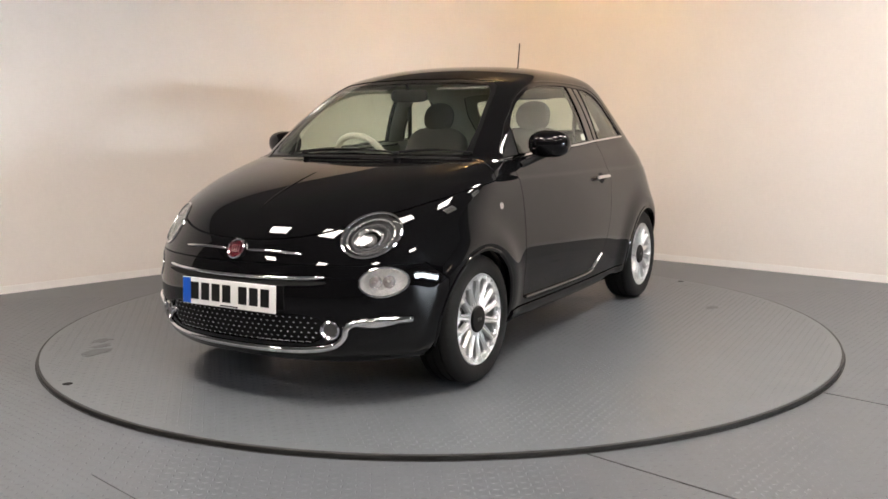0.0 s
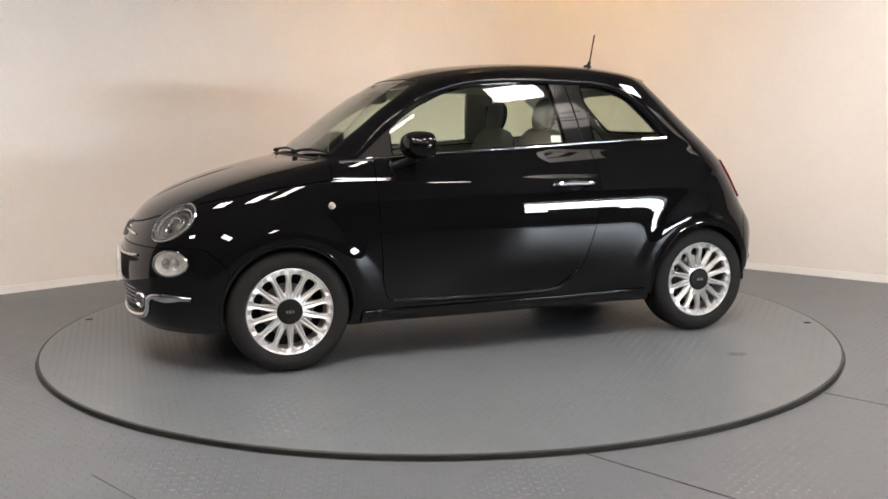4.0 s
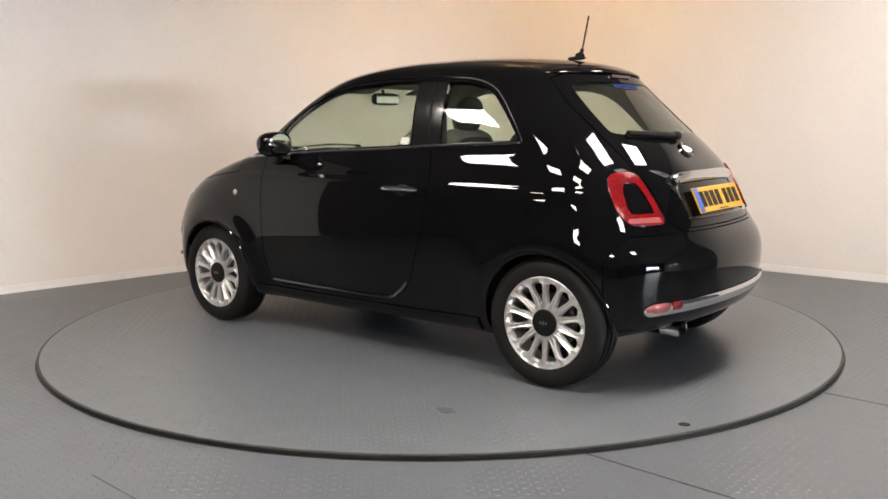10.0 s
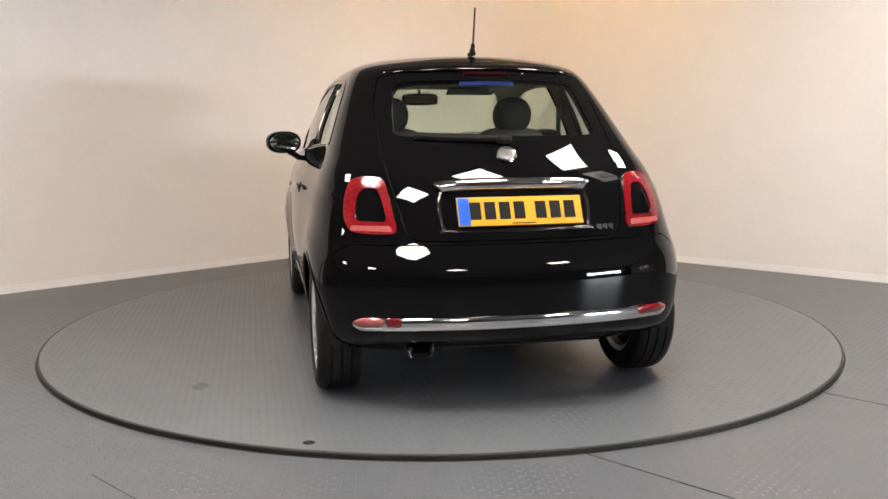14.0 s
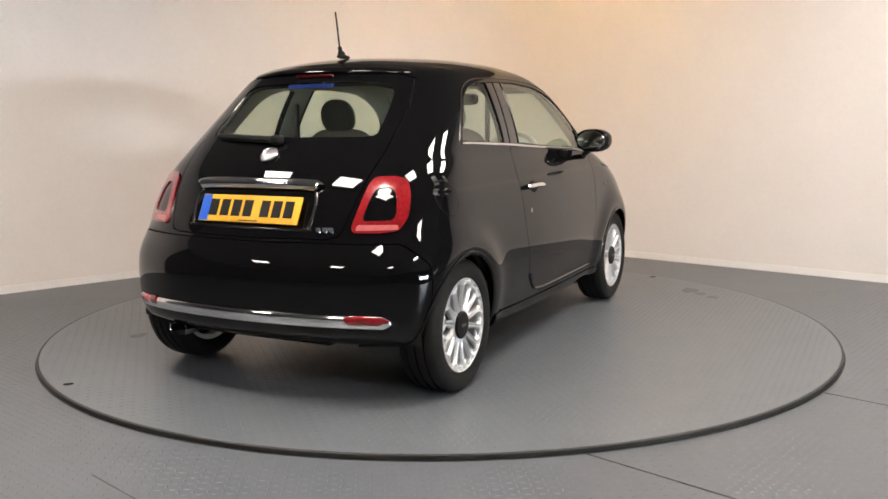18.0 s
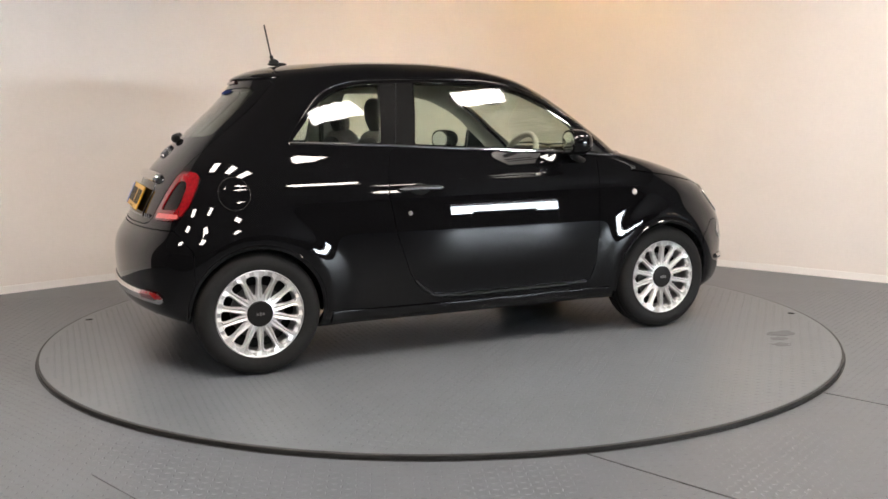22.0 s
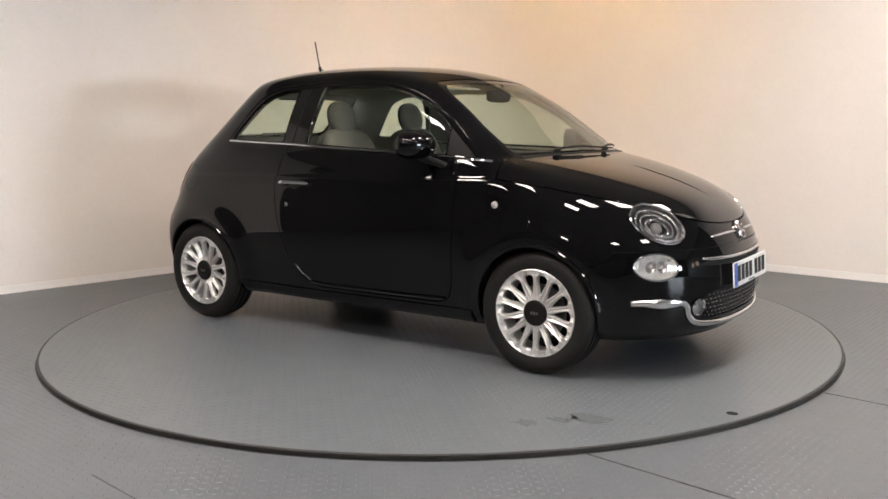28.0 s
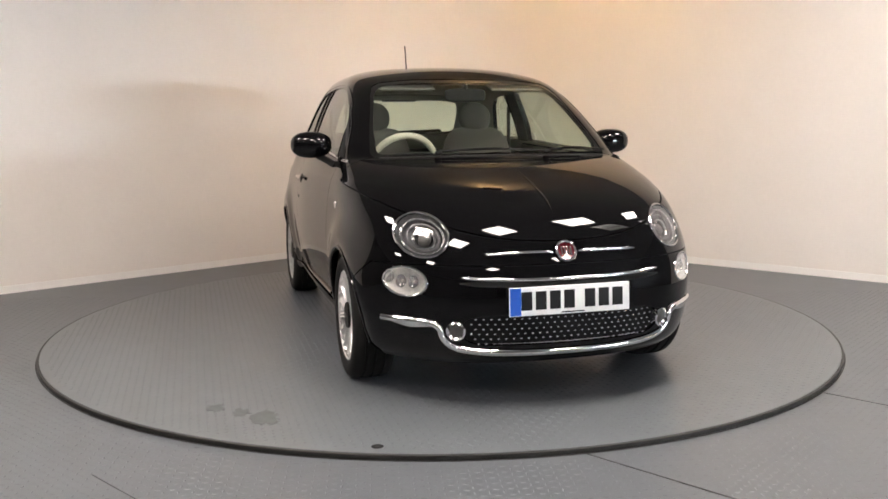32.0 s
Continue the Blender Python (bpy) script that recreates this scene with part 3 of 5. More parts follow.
def ellipse(cy, cz, ry, rz, tilt=0, n=32):
    c, s = math.cos(radians(tilt)), math.sin(radians(tilt))
    return [(cy + ry * math.cos(a) * c - rz * math.sin(a) * s, cz + ry * math.cos(a) * s + rz * math.sin(a) * c) for a in (2 * math.pi * i / n for i in range(n))]


def rounded(poly, r=0.02, seg=4):
    """Rounds the corners of a convex outline."""
    out = []
    n = len(poly)
    for i in range(n):
        p, a, b = Vector(poly[i]), Vector(poly[i - 1]), Vector(poly[(i + 1) % n])
        da, db = a - p, b - p
        k = min(r, da.length * 0.45, db.length * 0.45)
        s, e = p + da.normalized() * k, p + db.normalized() * k
        for j in range(seg + 1):
            t = j / seg
            out.append(tuple((1 - t) ** 2 * s + 2 * t * (1 - t) * p + t * t * e))
    return out


def swollen(poly, d):
    """The outline moved outwards by d."""
    n = len(poly)
    area = sum(poly[i][0] * poly[(i + 1) % n][1] - poly[(i + 1) % n][0] * poly[i][1] for i in range(n))
    sg = 1 if area > 0 else -1
    out = []
    for i in range(n):
        a, p, b = Vector(poly[i - 1]), Vector(poly[i]), Vector(poly[(i + 1) % n])
        e1, e2 = (p - a), (b - p)
        if e1.length < 1e-6 or e2.length < 1e-6:
            continue
        n1, n2 = Vector((e1.y, -e1.x)).normalized() * sg, Vector((e2.y, -e2.x)).normalized() * sg
        m = (n1 + n2).normalized()
        out.append(tuple(p + m * d / max(m.dot(n1), 0.3)))
    return out


def skin():
    """The left half of the body as a fine net, with a layer that says which part a face belongs to."""
    bm = bmesh.new()
    lay = bm.faces.layers.int.new("part")
    zs = [Z0 + (0.80 - Z0) * i / 30 for i in range(30)] + [0.80 + 0.15 * i / 20 for i in range(20)] + [0.95 + 0.43 * i / 21 for i in range(22)]
    zs += [1.38 + (Z1 - 1.38) * (1 - (1 - i / 22) ** 2) for i in range(1, 23)]
    ts = [i / 34 for i in range(34)] + [1 + i / 64 for i in range(64)] + [2 + i / 30 for i in range(31)]
    grid = [[bm.verts.new(outline(z, t)) for t in ts] for z in zs]
    for i in range(len(zs) - 1):
        for j in range(len(ts) - 1):
            bm.faces.new((grid[i][j], grid[i + 1][j], grid[i + 1][j + 1], grid[i][j + 1]))
    bm.faces.new(grid[-1])
    return bm, lay


def carve(bm, lay, poly, axes, side, ids, into):
    """Cuts a convex outline, seen along one axis, into the skin and gives the faces inside another part number."""
    n = len(poly)
    area = sum(poly[i][0] * poly[(i + 1) % n][1] - poly[(i + 1) % n][0] * poly[i][1] for i in range(n))
    if area < 0:
        poly = poly[::-1]
    a, b = axes
    lo = (min(p[0] for p in poly), min(p[1] for p in poly))
    hi = (max(p[0] for p in poly), max(p[1] for p in poly))
    faces = set()
    for f in bm.faces:
        if f[lay] in ids and side(f.calc_center_median()):
            xs, ys = [v.co[a] for v in f.verts], [v.co[b] for v in f.verts]
            if max(xs) >= lo[0] and min(xs) <= hi[0] and max(ys) >= lo[1] and min(ys) <= hi[1]:
                faces.add(f)
    for i in range(n):
        p, q = poly[i], poly[(i + 1) % n]
        dx, dy = q[0] - p[0], q[1] - p[1]
        if math.hypot(dx, dy) < 1e-6 or not faces:
            continue
        no = Vector((0, 0, 0))
        no[a], no[b] = dy, -dx
        no.normalize()
        co = Vector((0, 0, 0))
        co[a], co[b] = p
        crossing, inside = [], set()
        for f in faces:
            d = [(v.co - co).dot(no) for v in f.verts]
            if max(d) <= 1e-5:
                inside.add(f)
            elif min(d) < -1e-5:
                crossing.append(f)
        if crossing:
            geom = set(crossing)
            for f in crossing:
                geom.update(f.edges)
                geom.update(f.verts)
            got = bmesh.ops.bisect_plane(bm, geom=list(geom), dist=1e-6, plane_co=co, plane_no=no)
            for g in got["geom"]:
                if isinstance(g, bmesh.types.BMFace) and g.is_valid and (g.calc_center_median() - co).dot(no) < 0:
                    inside.add(g)
        faces = {f for f in inside if f.is_valid}
    for f in faces:
        f[lay] = into


def piece(bm, lay, ids, thick, both=False, sink=0.0):
    """The faces of one part as a curved plate: outer skin, inner skin, rim; with the true normals of the body."""
    faces = [f for f in bm.faces if f[lay] in ids]
    index, outer, normal = {}, [], []
    polys = []
    for f in faces:
        row = []
        for v in f.verts:
            if v not in index:
                index[v] = len(outer)
                nn = body_normal(*v.co)
                if v.co.y < 1e-4:
                    nn = Vector((nn.x, 0, nn.z)).normalized()
                outer.append(v.co - nn * sink)
                normal.append(nn)
            row.append(index[v])
        polys.append(row)
    inner = [p - n * thick for p, n in zip(outer, normal)]
    k = len(outer)
    count = {}
    for row in polys:
        for i in range(len(row)):
            e = (row[i], row[(i + 1) % len(row)])
            count[e] = count.get(e, 0) + 1
    verts = outer + inner
    out, mats, kinds = [], [], []
    for row in polys:
        c = sum((outer[i] for i in row), Vector()) / len(row)
        nn = Vector()
        for i in range(len(row)):
            nn += (outer[row[i]] - c).cross(outer[row[(i + 1) % len(row)]] - c)
        m = sum((normal[i] for i in row), Vector())
        good = row if nn.dot(m) > 0 else row[::-1]
        out.append(tuple(good)); mats.append(0); kinds.append(1)
        out.append(tuple(k + i for i in reversed(good))); mats.append(1); kinds.append(-1)
    for (a, b) in count:
        if (b, a) not in count and not (both and outer[a].y < 1e-3 and outer[b].y < 1e-3):
            out.append((a, b, k + b, k + a)); mats.append(0); kinds.append(0)
    nor = normal + normal
    if both:
        n = len(verts)
        verts += [Vector((v.x, -v.y, v.z)) for v in verts]
        nor = nor + [Vector((v.x, -v.y, v.z)) for v in nor]
        out += [tuple(i + n for i in reversed(f)) for f in list(out)]
        mats, kinds = mats + mats, kinds + kinds
    return verts, out, mats, kinds, nor


def plate(name, data, materials, parent, label="", flip=False):
    verts, faces, mats, kinds, nor = data
    if flip:
        verts = [Vector((v.x, -v.y, v.z)) for v in verts]
        nor = [Vector((v.x, -v.y, v.z)) for v in nor]
        faces = [tuple(reversed(f)) for f in faces]
    ob = part(name, (verts, faces, mats, [k != 0 for k in kinds]), materials, parent, label)
    me = ob.data
    loops = []
    for f, k in zip(faces, kinds):
        loops += [tuple(nor[i] * k) for i in f]
    me.normals_split_custom_set(loops)
    return ob


def on_side(x, z):
    """The point of the left flank at (x, z)."""
    lo, hi = 0.0, 1.2
    for _ in range(40):
        m = (lo + hi) / 2
        if value(x, m, z) < 0:
            lo = m
        else:
            hi = m
    return Vector((x, lo, z))


def on_end(y, z, sign):
    """The point of the nose (1) or of the tail (-1) at (y, z)."""
    lo, hi = 0.0, 2.2
    for _ in range(40):
        m = (lo + hi) / 2
        if value(sign * m, y, z) < 0:
            lo = m
        else:
            hi = m
    return Vector((sign * lo, y, z))


def end_strip(points, sign, width, height, lift=0.0, n=60, taper=0.0):
    """A trim strip laid on the nose or tail along (y, z) points."""
    line = smooth_line(points, n)
    path, nor = [], []
    for p in line:
        q = on_end(p[0], p[1], sign)
        nn = body_normal(*q)
        path.append(q + nn * lift)
        nor.append(nn)
    return sweep(path, nor, width, height, 10, taper)


def side_strip(points, width, height, lift=0.0, n=60, taper=0.0):
    line = smooth_line(points, n)
    path, nor = [], []
    for p in line:
        q = on_side(p[0], p[1])
        nn = body_normal(*q)
        path.append(q + nn * lift)
        nor.append(nn)
    return sweep(path, nor, width, height, 8, taper)


BELT = ((0.88, 0.982), (0.60, 1.000), (0.34, 1.016), (-0.19, 1.040), (-0.44, 1.054), (-0.75, 1.066), (-0.965, 1.073))


def belt(x):
    return table(sorted(BELT), x)


def body(car):
    bm, lay = skin()
    fore, aft, left = (lambda c: c.x > 0.3), (lambda c: c.x < -0.3), (lambda c: c.y > 0.2)
    xz, yz = (0, 2), (1, 2)
    # wheel arches
    for x in (1.15, -1.15):
        carve(bm, lay, ellipse(x, 0.298, 0.308, 0.308, 0, 40), xz, left, {BODY}, ARCH)
    # glass
    front = [(-0.2, 1.012), (0.45, 1.006), (0.60, 1.000), (0.615, 1.03), (0.585, 1.15), (0.53, 1.32), (0.505, 1.365), (0.46, 1.388), (0.30, 1.402), (-0.2, 1.410)]
    carve(bm, lay, front, yz, fore, {BODY}, FRIT)
    clear_f = rounded([(-0.2, 1.024), (0.40, 1.022), (0.585, 1.022), (0.566, 1.15), (0.512, 1.32), (0.468, 1.368), (0.30, 1.382), (-0.2, 1.388)], 0.03)
    carve(bm, lay, clear_f, yz, fore, {FRIT}, GLASS_F)
    carve(bm, lay, [(-0.2, 0.695), (0.39, 0.698), (0.437, 0.708), (0.468, 0.75), (0.500, 0.93), (0.520, 1.02), (0.513, 1.25), (0.475, 1.372), (0.40, 1.392), (-0.2, 1.40)], yz, aft, {BODY}, JOINT)
    carve(bm, lay, swollen([(-0.3, 0.695), (0.39, 0.698), (0.437, 0.708), (0.468, 0.75), (0.500, 0.93), (0.520, 1.02), (0.513, 1.25), (0.475, 1.372), (0.40, 1.392), (-0.3, 1.40)], -0.005), yz, aft, {JOINT}, HATCH)
    carve(bm, lay, rounded([(-0.2, 1.108), (0.40, 1.110), (0.452, 1.118), (0.435, 1.25), (0.415, 1.335), (0.33, 1.352), (-0.2, 1.36)], 0.03), yz, aft, {HATCH}, GLASS_R)
    door_glass = rounded([(-0.290, 1.375), (-0.116, 1.377), (0.141, 1.364), (0.313, 1.328), (0.457, 1.268), (0.555, 1.205), (0.615, 1.150), (0.615, belt(0.615) + 0.016), (-0.335, belt(-0.335) + 0.016)], 0.012, 3)
    carve(bm, lay, door_glass, xz, left, {BODY}, GLASS_D)
    quarter = rounded([(-0.478, 1.366), (-0.60, 1.360), (-0.70, 1.334), (-0.775, 1.288), (-0.845, 1.215), (-0.905, 1.145), (-0.952, belt(-0.95) + 0.014), (-0.512, belt(-0.51) + 0.014)], 0.016, 3)
    carve(bm, lay, quarter, xz, left, {BODY}, GLASS_Q)
    carve(bm, lay, [(-0.294, 1.374), (-0.474, 1.367), (-0.508, belt(-0.5) + 0.012), (-0.339, belt(-0.34) + 0.012)], xz, left, {BODY}, PILLAR)
    carve(bm, lay, [(0.620, 1.146), (0.620, belt(0.62) + 0.014), (0.790, belt(0.79) + 0.014)], xz, left, {BODY}, SAIL)
    # doors
    door = rounded([(0.715, belt(0.715) - 0.004), (0.700, 0.62), (0.690, 0.40), (0.660, 0.305), (0.58, 0.285), (-0.20, 0.285), (-0.33, 0.335), (-0.40, 0.43), (-0.472, 0.64), (-0.503, 0.82), (-0.49, 0.95), (-0.462, belt(-0.462) - 0.004)], 0.03, 4)
    carve(bm, lay, swollen(door, 0.0045), xz, left, {BODY}, GAP_D)
    carve(bm, lay, door, xz, left, {GAP_D}, DOOR)
    # lamps
    carve(bm, lay, ellipse(0.555, 0.712, 0.099, 0.087, -8), yz, fore, {BODY}, LAMP_H)
    carve(bm, lay, ellipse(0.632, 0.530, 0.076, 0.060, 0), yz, fore, {BODY}, LAMP_D)
    carve(bm, lay, rounded(TAIL_OUT, 0.02, 3), yz, aft, {BODY}, LAMP_T)
    carve(bm, lay, rounded(TAIL_HOLE, 0.015, 3), yz, aft, {LAMP_T}, TAIL_IN)
    carve(bm, lay, rounded(TAIL_REV, 0.008, 3), yz, aft, {LAMP_T}, TAIL_LOW)
    # bonnet, bumpers, grille
    hood_side = [(0.925, 0.902), (1.20, 0.866), (1.40, 0.828), (1.55, 0.790), (1.65, 0.755), (1.72, 0.726), (1.80, 0.690), (1.9, 0.64)]
    low = lambda c: c.x > 0.9 and c.z < 1.02
    for (x0, z0), (x1, z1) in zip(hood_side, hood_side[1:]):
        carve(bm, lay, [(x0, 1.3), (x0, z0), (x1, z1), (x1, 1.3)], xz, low, {BODY}, GAP_H)
    for k, ((x0, z0), (x1, z1)) in enumerate(zip(hood_side, hood_side[1:])):
        g = 0.006 if k == 0 else 0.0
        carve(bm, lay, [(x0 + g, 1.3), (x0 + g, z0 + 0.005), (x1, z1 + 0.005), (x1, 1.3)], xz, low, {GAP_H}, HOOD)
    carve(bm, lay, rounded([(-0.5, 0.268), (0.37, 0.278), (0.425, 0.30), (0.44, 0.345), (0.42, 0.385), (0.36, 0.40), (-0.5, 0.408)], 0.02, 3), yz, fore, {BODY}, GRILLE)
    carve(bm, lay, [(1.425, 0.1), (1.425, 0.52), (1.52, 0.60), (1.9, 0.60), (1.9, 0.1)], xz, fore, {BODY}, GAP_F)
    carve(bm, lay, [(1.430, 0.1), (1.430, 0.517), (1.523, 0.595), (1.9, 0.595), (1.9, 0.1)], xz, fore, {GAP_F}, BUMPER_F)
    carve(bm, lay, [(-1.435, 0.1), (-1.435, 0.60), (-1.50, 0.688), (-1.9, 0.688), (-1.9, 0.1)], xz, aft, {BODY}, GAP_R)
    carve(bm, lay, [(-1.440, 0.1), (-1.440, 0.598), (-1.503, 0.683), (-1.9, 0.683), (-1.9, 0.1)], xz, aft, {GAP_R}, BUMPER_R)
    carve(bm, lay, [(-1.22, 0.1), (-1.9, 0.1), (-1.9, 0.262), (-1.46, 0.262)], xz, lambda c: c.x < -1.1, {BODY, JOINT, GAP_R, BUMPER_R}, ARCH)
    inside = [PAINT, HEADLINER]
    plate("body_shell", piece(bm, lay, {BODY}, 0.035, True), inside, car, "glossy black painted body shell")
    for gap in (JOINT, GAP_H, GAP_F, GAP_R):
        plate("panel_gap", piece(bm, lay, {gap}, 0.01, True, 0.012), [GAP, GAP], car, "dark gap round a body panel")
    for flip in (False, True):
        plate("panel_gap", piece(bm, lay, {GAP_D}, 0.01, False, 0.012), [GAP, GAP], car, "dark gap round a body panel", flip)
    plate("bonnet", piece(bm, lay, {HOOD}, 0.02, True), [PAINT, GAP], car)
    plate("front_bumper", piece(bm, lay, {BUMPER_F}, 0.012, True), [PAINT, GAP], car)
    plate("rear_bumper", piece(bm, lay, {BUMPER_R}, 0.012, True), [PAINT, GAP], car)
    hatch = plate("tailgate", piece(bm, lay, {HATCH}, 0.03, True), [PAINT, TRIM], car)
    glass = plate("windscreen", piece(bm, lay, {GLASS_F}, 0.005, True, 0.004), [GLASS, GLASS], car)
    plate("windscreen_border", piece(bm, lay, {FRIT}, 0.006, True, 0.003), [GLOSS, HEADLINER], car)
    glasses = [glass, plate("rear_window", piece(bm, lay, {GLASS_R}, 0.005, True, 0.004), [GLASS, GLASS], hatch)]
    plate("grille", piece(bm, lay, {GRILLE}, 0.01, True, 0.018), [PLASTIC, PLASTIC], car, "black lower grille with rows of bright studs")
    doors = []
    for flip in (False, True):
        d = plate("door", piece(bm, lay, {DOOR}, 0.045), [PAINT, TRIM], car, "", flip)
        doors.append(d)
        glasses.append(plate("window", piece(bm, lay, {GLASS_D}, 0.005, False, 0.006), [GLASS, GLASS], d, "tinted side window", flip))
        glasses.append(plate("quarter_window", piece(bm, lay, {GLASS_Q}, 0.005, False, 0.006), [GLASS, GLASS], car, "", flip))
        plate("pillar_cover", piece(bm, lay, {PILLAR}, 0.02, False, 0.004), [GLOSS, TRIM], car, "gloss black pillar", flip)
        plate("mirror_sail", piece(bm, lay, {SAIL}, 0.02, False, 0.004), [PLASTIC, PLASTIC], d, "", flip)
        lamp = plate("headlight", piece(bm, lay, {LAMP_H}, 0.006, False, 0.0), [LENS, LENS], car, "round clear headlight with chrome bezel", flip)
        lamp.visible_shadow = False
        headlight_inside(lamp, flip)
        lamp = plate("daytime_lamp", piece(bm, lay, {LAMP_D}, 0.006, False, 0.0), [LENS, LENS], car, "oval clear daytime running lamp", flip)
        lamp.visible_shadow = False
        daytime_inside(lamp, flip)
        t = plate("tail_light", piece(bm, lay, {LAMP_T}, 0.03, False, -0.008), [RED, RED_DARK], car, "red ring-shaped tail light", flip)
        plate("insert", piece(bm, lay, {TAIL_IN}, 0.02, False, -0.002), [PAINT, PAINT], t, "black painted centre", flip)
        plate("reversing_lens", piece(bm, lay, {TAIL_LOW}, 0.03, False, -0.009), [TAIL_LENS, TAIL_LENS], t, "pale lower lens", flip)
    for g in glasses:
        g.visible_shadow = False
    bm.free()
    return doors, hatch


TAIL_OUT = [(0.532, 0.945), (0.608, 0.948), (0.650, 0.930), (0.675, 0.865), (0.684, 0.790), (0.667, 0.735), (0.60, 0.725), (0.500, 0.726), (0.486, 0.745), (0.499, 0.83), (0.515, 0.925)]
TAIL_HOLE = [(0.548, 0.902), (0.600, 0.905), (0.628, 0.870), (0.642, 0.800), (0.636, 0.775), (0.530, 0.772), (0.524, 0.79), (0.535, 0.86)]
TAIL_REV = [(0.505, 0.734), (0.662, 0.738), (0.657, 0.757), (0.510, 0.757)]


def flipped(data, flip):
    return mirrored(data) if flip else data


def end_ring(cy, cz, ry, rz, tilt, sign, width, height, sink=0.0):
    line = ellipse(cy, cz, ry, rz, tilt, 48)
    path, nor = [], []
    for y, z in line + line[:2]:
        q = on_end(y, z, sign)
        nn = body_normal(*q)
        path.append(q - nn * sink)
        nor.append(nn)
    return sweep(path, nor, width, height, 8)


def bowl(cy, cz, ry, rz, tilt, sign, depth, steps=6):
    """The hollow of a lamp, from its rim back along the body's normal."""
    c = on_end(cy, cz, sign)
    nn = body_normal(*c)
    verts, faces = [], []
    n = 40
    for k in range(steps + 1):
        f = k / steps
        for y, z in ellipse(cy, cz, ry * math.cos(f * 1.35), rz * math.cos(f * 1.35), tilt, n):
            q = on_end(y, z, sign)
            verts.append(q - nn * (0.008 + depth * math.sin(f * math.pi / 2)))
    for k in range(steps):
        for i in range(n):
            j = (i + 1) % n
            faces.append((k * n + i, k * n + j, (k + 1) * n + j, (k + 1) * n + i))
    faces.append(tuple(range(steps * n, steps * n + n)))
    return (verts, faces, None, [True] * len(faces)), c, nn


def headlight_inside(lamp, flip):
    b, c, nn = bowl(0.555, 0.712, 0.093, 0.081, -8, 1, 0.075)
    part("housing", flipped(b, flip), LAMP_GREY, lamp, "grey lamp housing")
    part("bezel", flipped(end_ring(0.555, 0.712, 0.097, 0.085, -8, 1, 0.010, 0.006), flip), CHROME, lamp, "chrome bezel ring")
    part("inner_ring", flipped(end_ring(0.555, 0.712, 0.079, 0.069, -8, 1, 0.011, 0.006, 0.016), flip), SILVER, lamp, "silver light ring")
    part("inner_ring", flipped(end_ring(0.555, 0.711, 0.060, 0.053, -8, 1, 0.012, 0.006, 0.026), flip), LAMP_GREY, lamp)
    part("inner_ring", flipped(end_ring(0.555, 0.709, 0.042, 0.038, -8, 1, 0.012, 0.008, 0.034), flip), SILVER, lamp)
    q = nn.to_track_quat("Y", "Z").to_matrix().to_4x4()
    cup = moved(lathe([(0.044, 0.0), (0.036, -0.012), (0.030, -0.016), (0.0, -0.018)], 32), Matrix.Translation(c - nn * 0.034) @ q)
    part("projector_cup", flipped(cup, flip), PLASTIC, lamp, "dark projector cup")
    ball = moved(pillow(0, 0, 0, 0.029, 0.018, 0.029, 1.0, 24, 14), Matrix.Translation(c - nn * 0.044) @ q)
    part("projector", flipped(ball, flip), STEEL, lamp, "projector lens")
    brow = [Vector((0.040 * math.cos(k), 0.0, 0.012 + 0.026 * math.sin(k))) for k in (math.pi * i / 12 for i in range(13))]
    part("eyebrow", flipped(moved(sweep(brow, [(0, 1, 0)] * 13, 0.010, 0.004, 8), Matrix.Translation(c - nn * 0.024) @ q), flip), SILVER, lamp)


def daytime_inside(lamp, flip):
    b, c, nn = bowl(0.632, 0.530, 0.071, 0.055, 0, 1, 0.035)
    part("reflector", flipped(b, flip), FROST, lamp)
    part("bezel", flipped(end_ring(0.632, 0.530, 0.074, 0.058, 0, 1, 0.009, 0.004), flip), CHROME, lamp)
    q = nn.to_track_quat("Y", "Z").to_matrix().to_4x4()
    for d in (-0.030, 0.026):
        cup = lathe([(0.026, 0.006), (0.022, -0.004), (0.012, -0.012), (0.0, -0.013)], 16)
        part("cup", flipped(moved((cup[0], cup[1], None, [False] * len(cup[1])), Matrix.Translation(c - nn * 0.024) @ q @ Matrix.Translation((d, 0, 0))), flip), SILVER, lamp)
        part("bulb", flipped(moved(pillow(0, 0, 0, 0.008, 0.010, 0.008, 1.0, 14, 10), Matrix.Translation(c - nn * 0.028) @ q @ Matrix.Translation((d, 0, 0))), flip), WHITE_LENS, lamp)

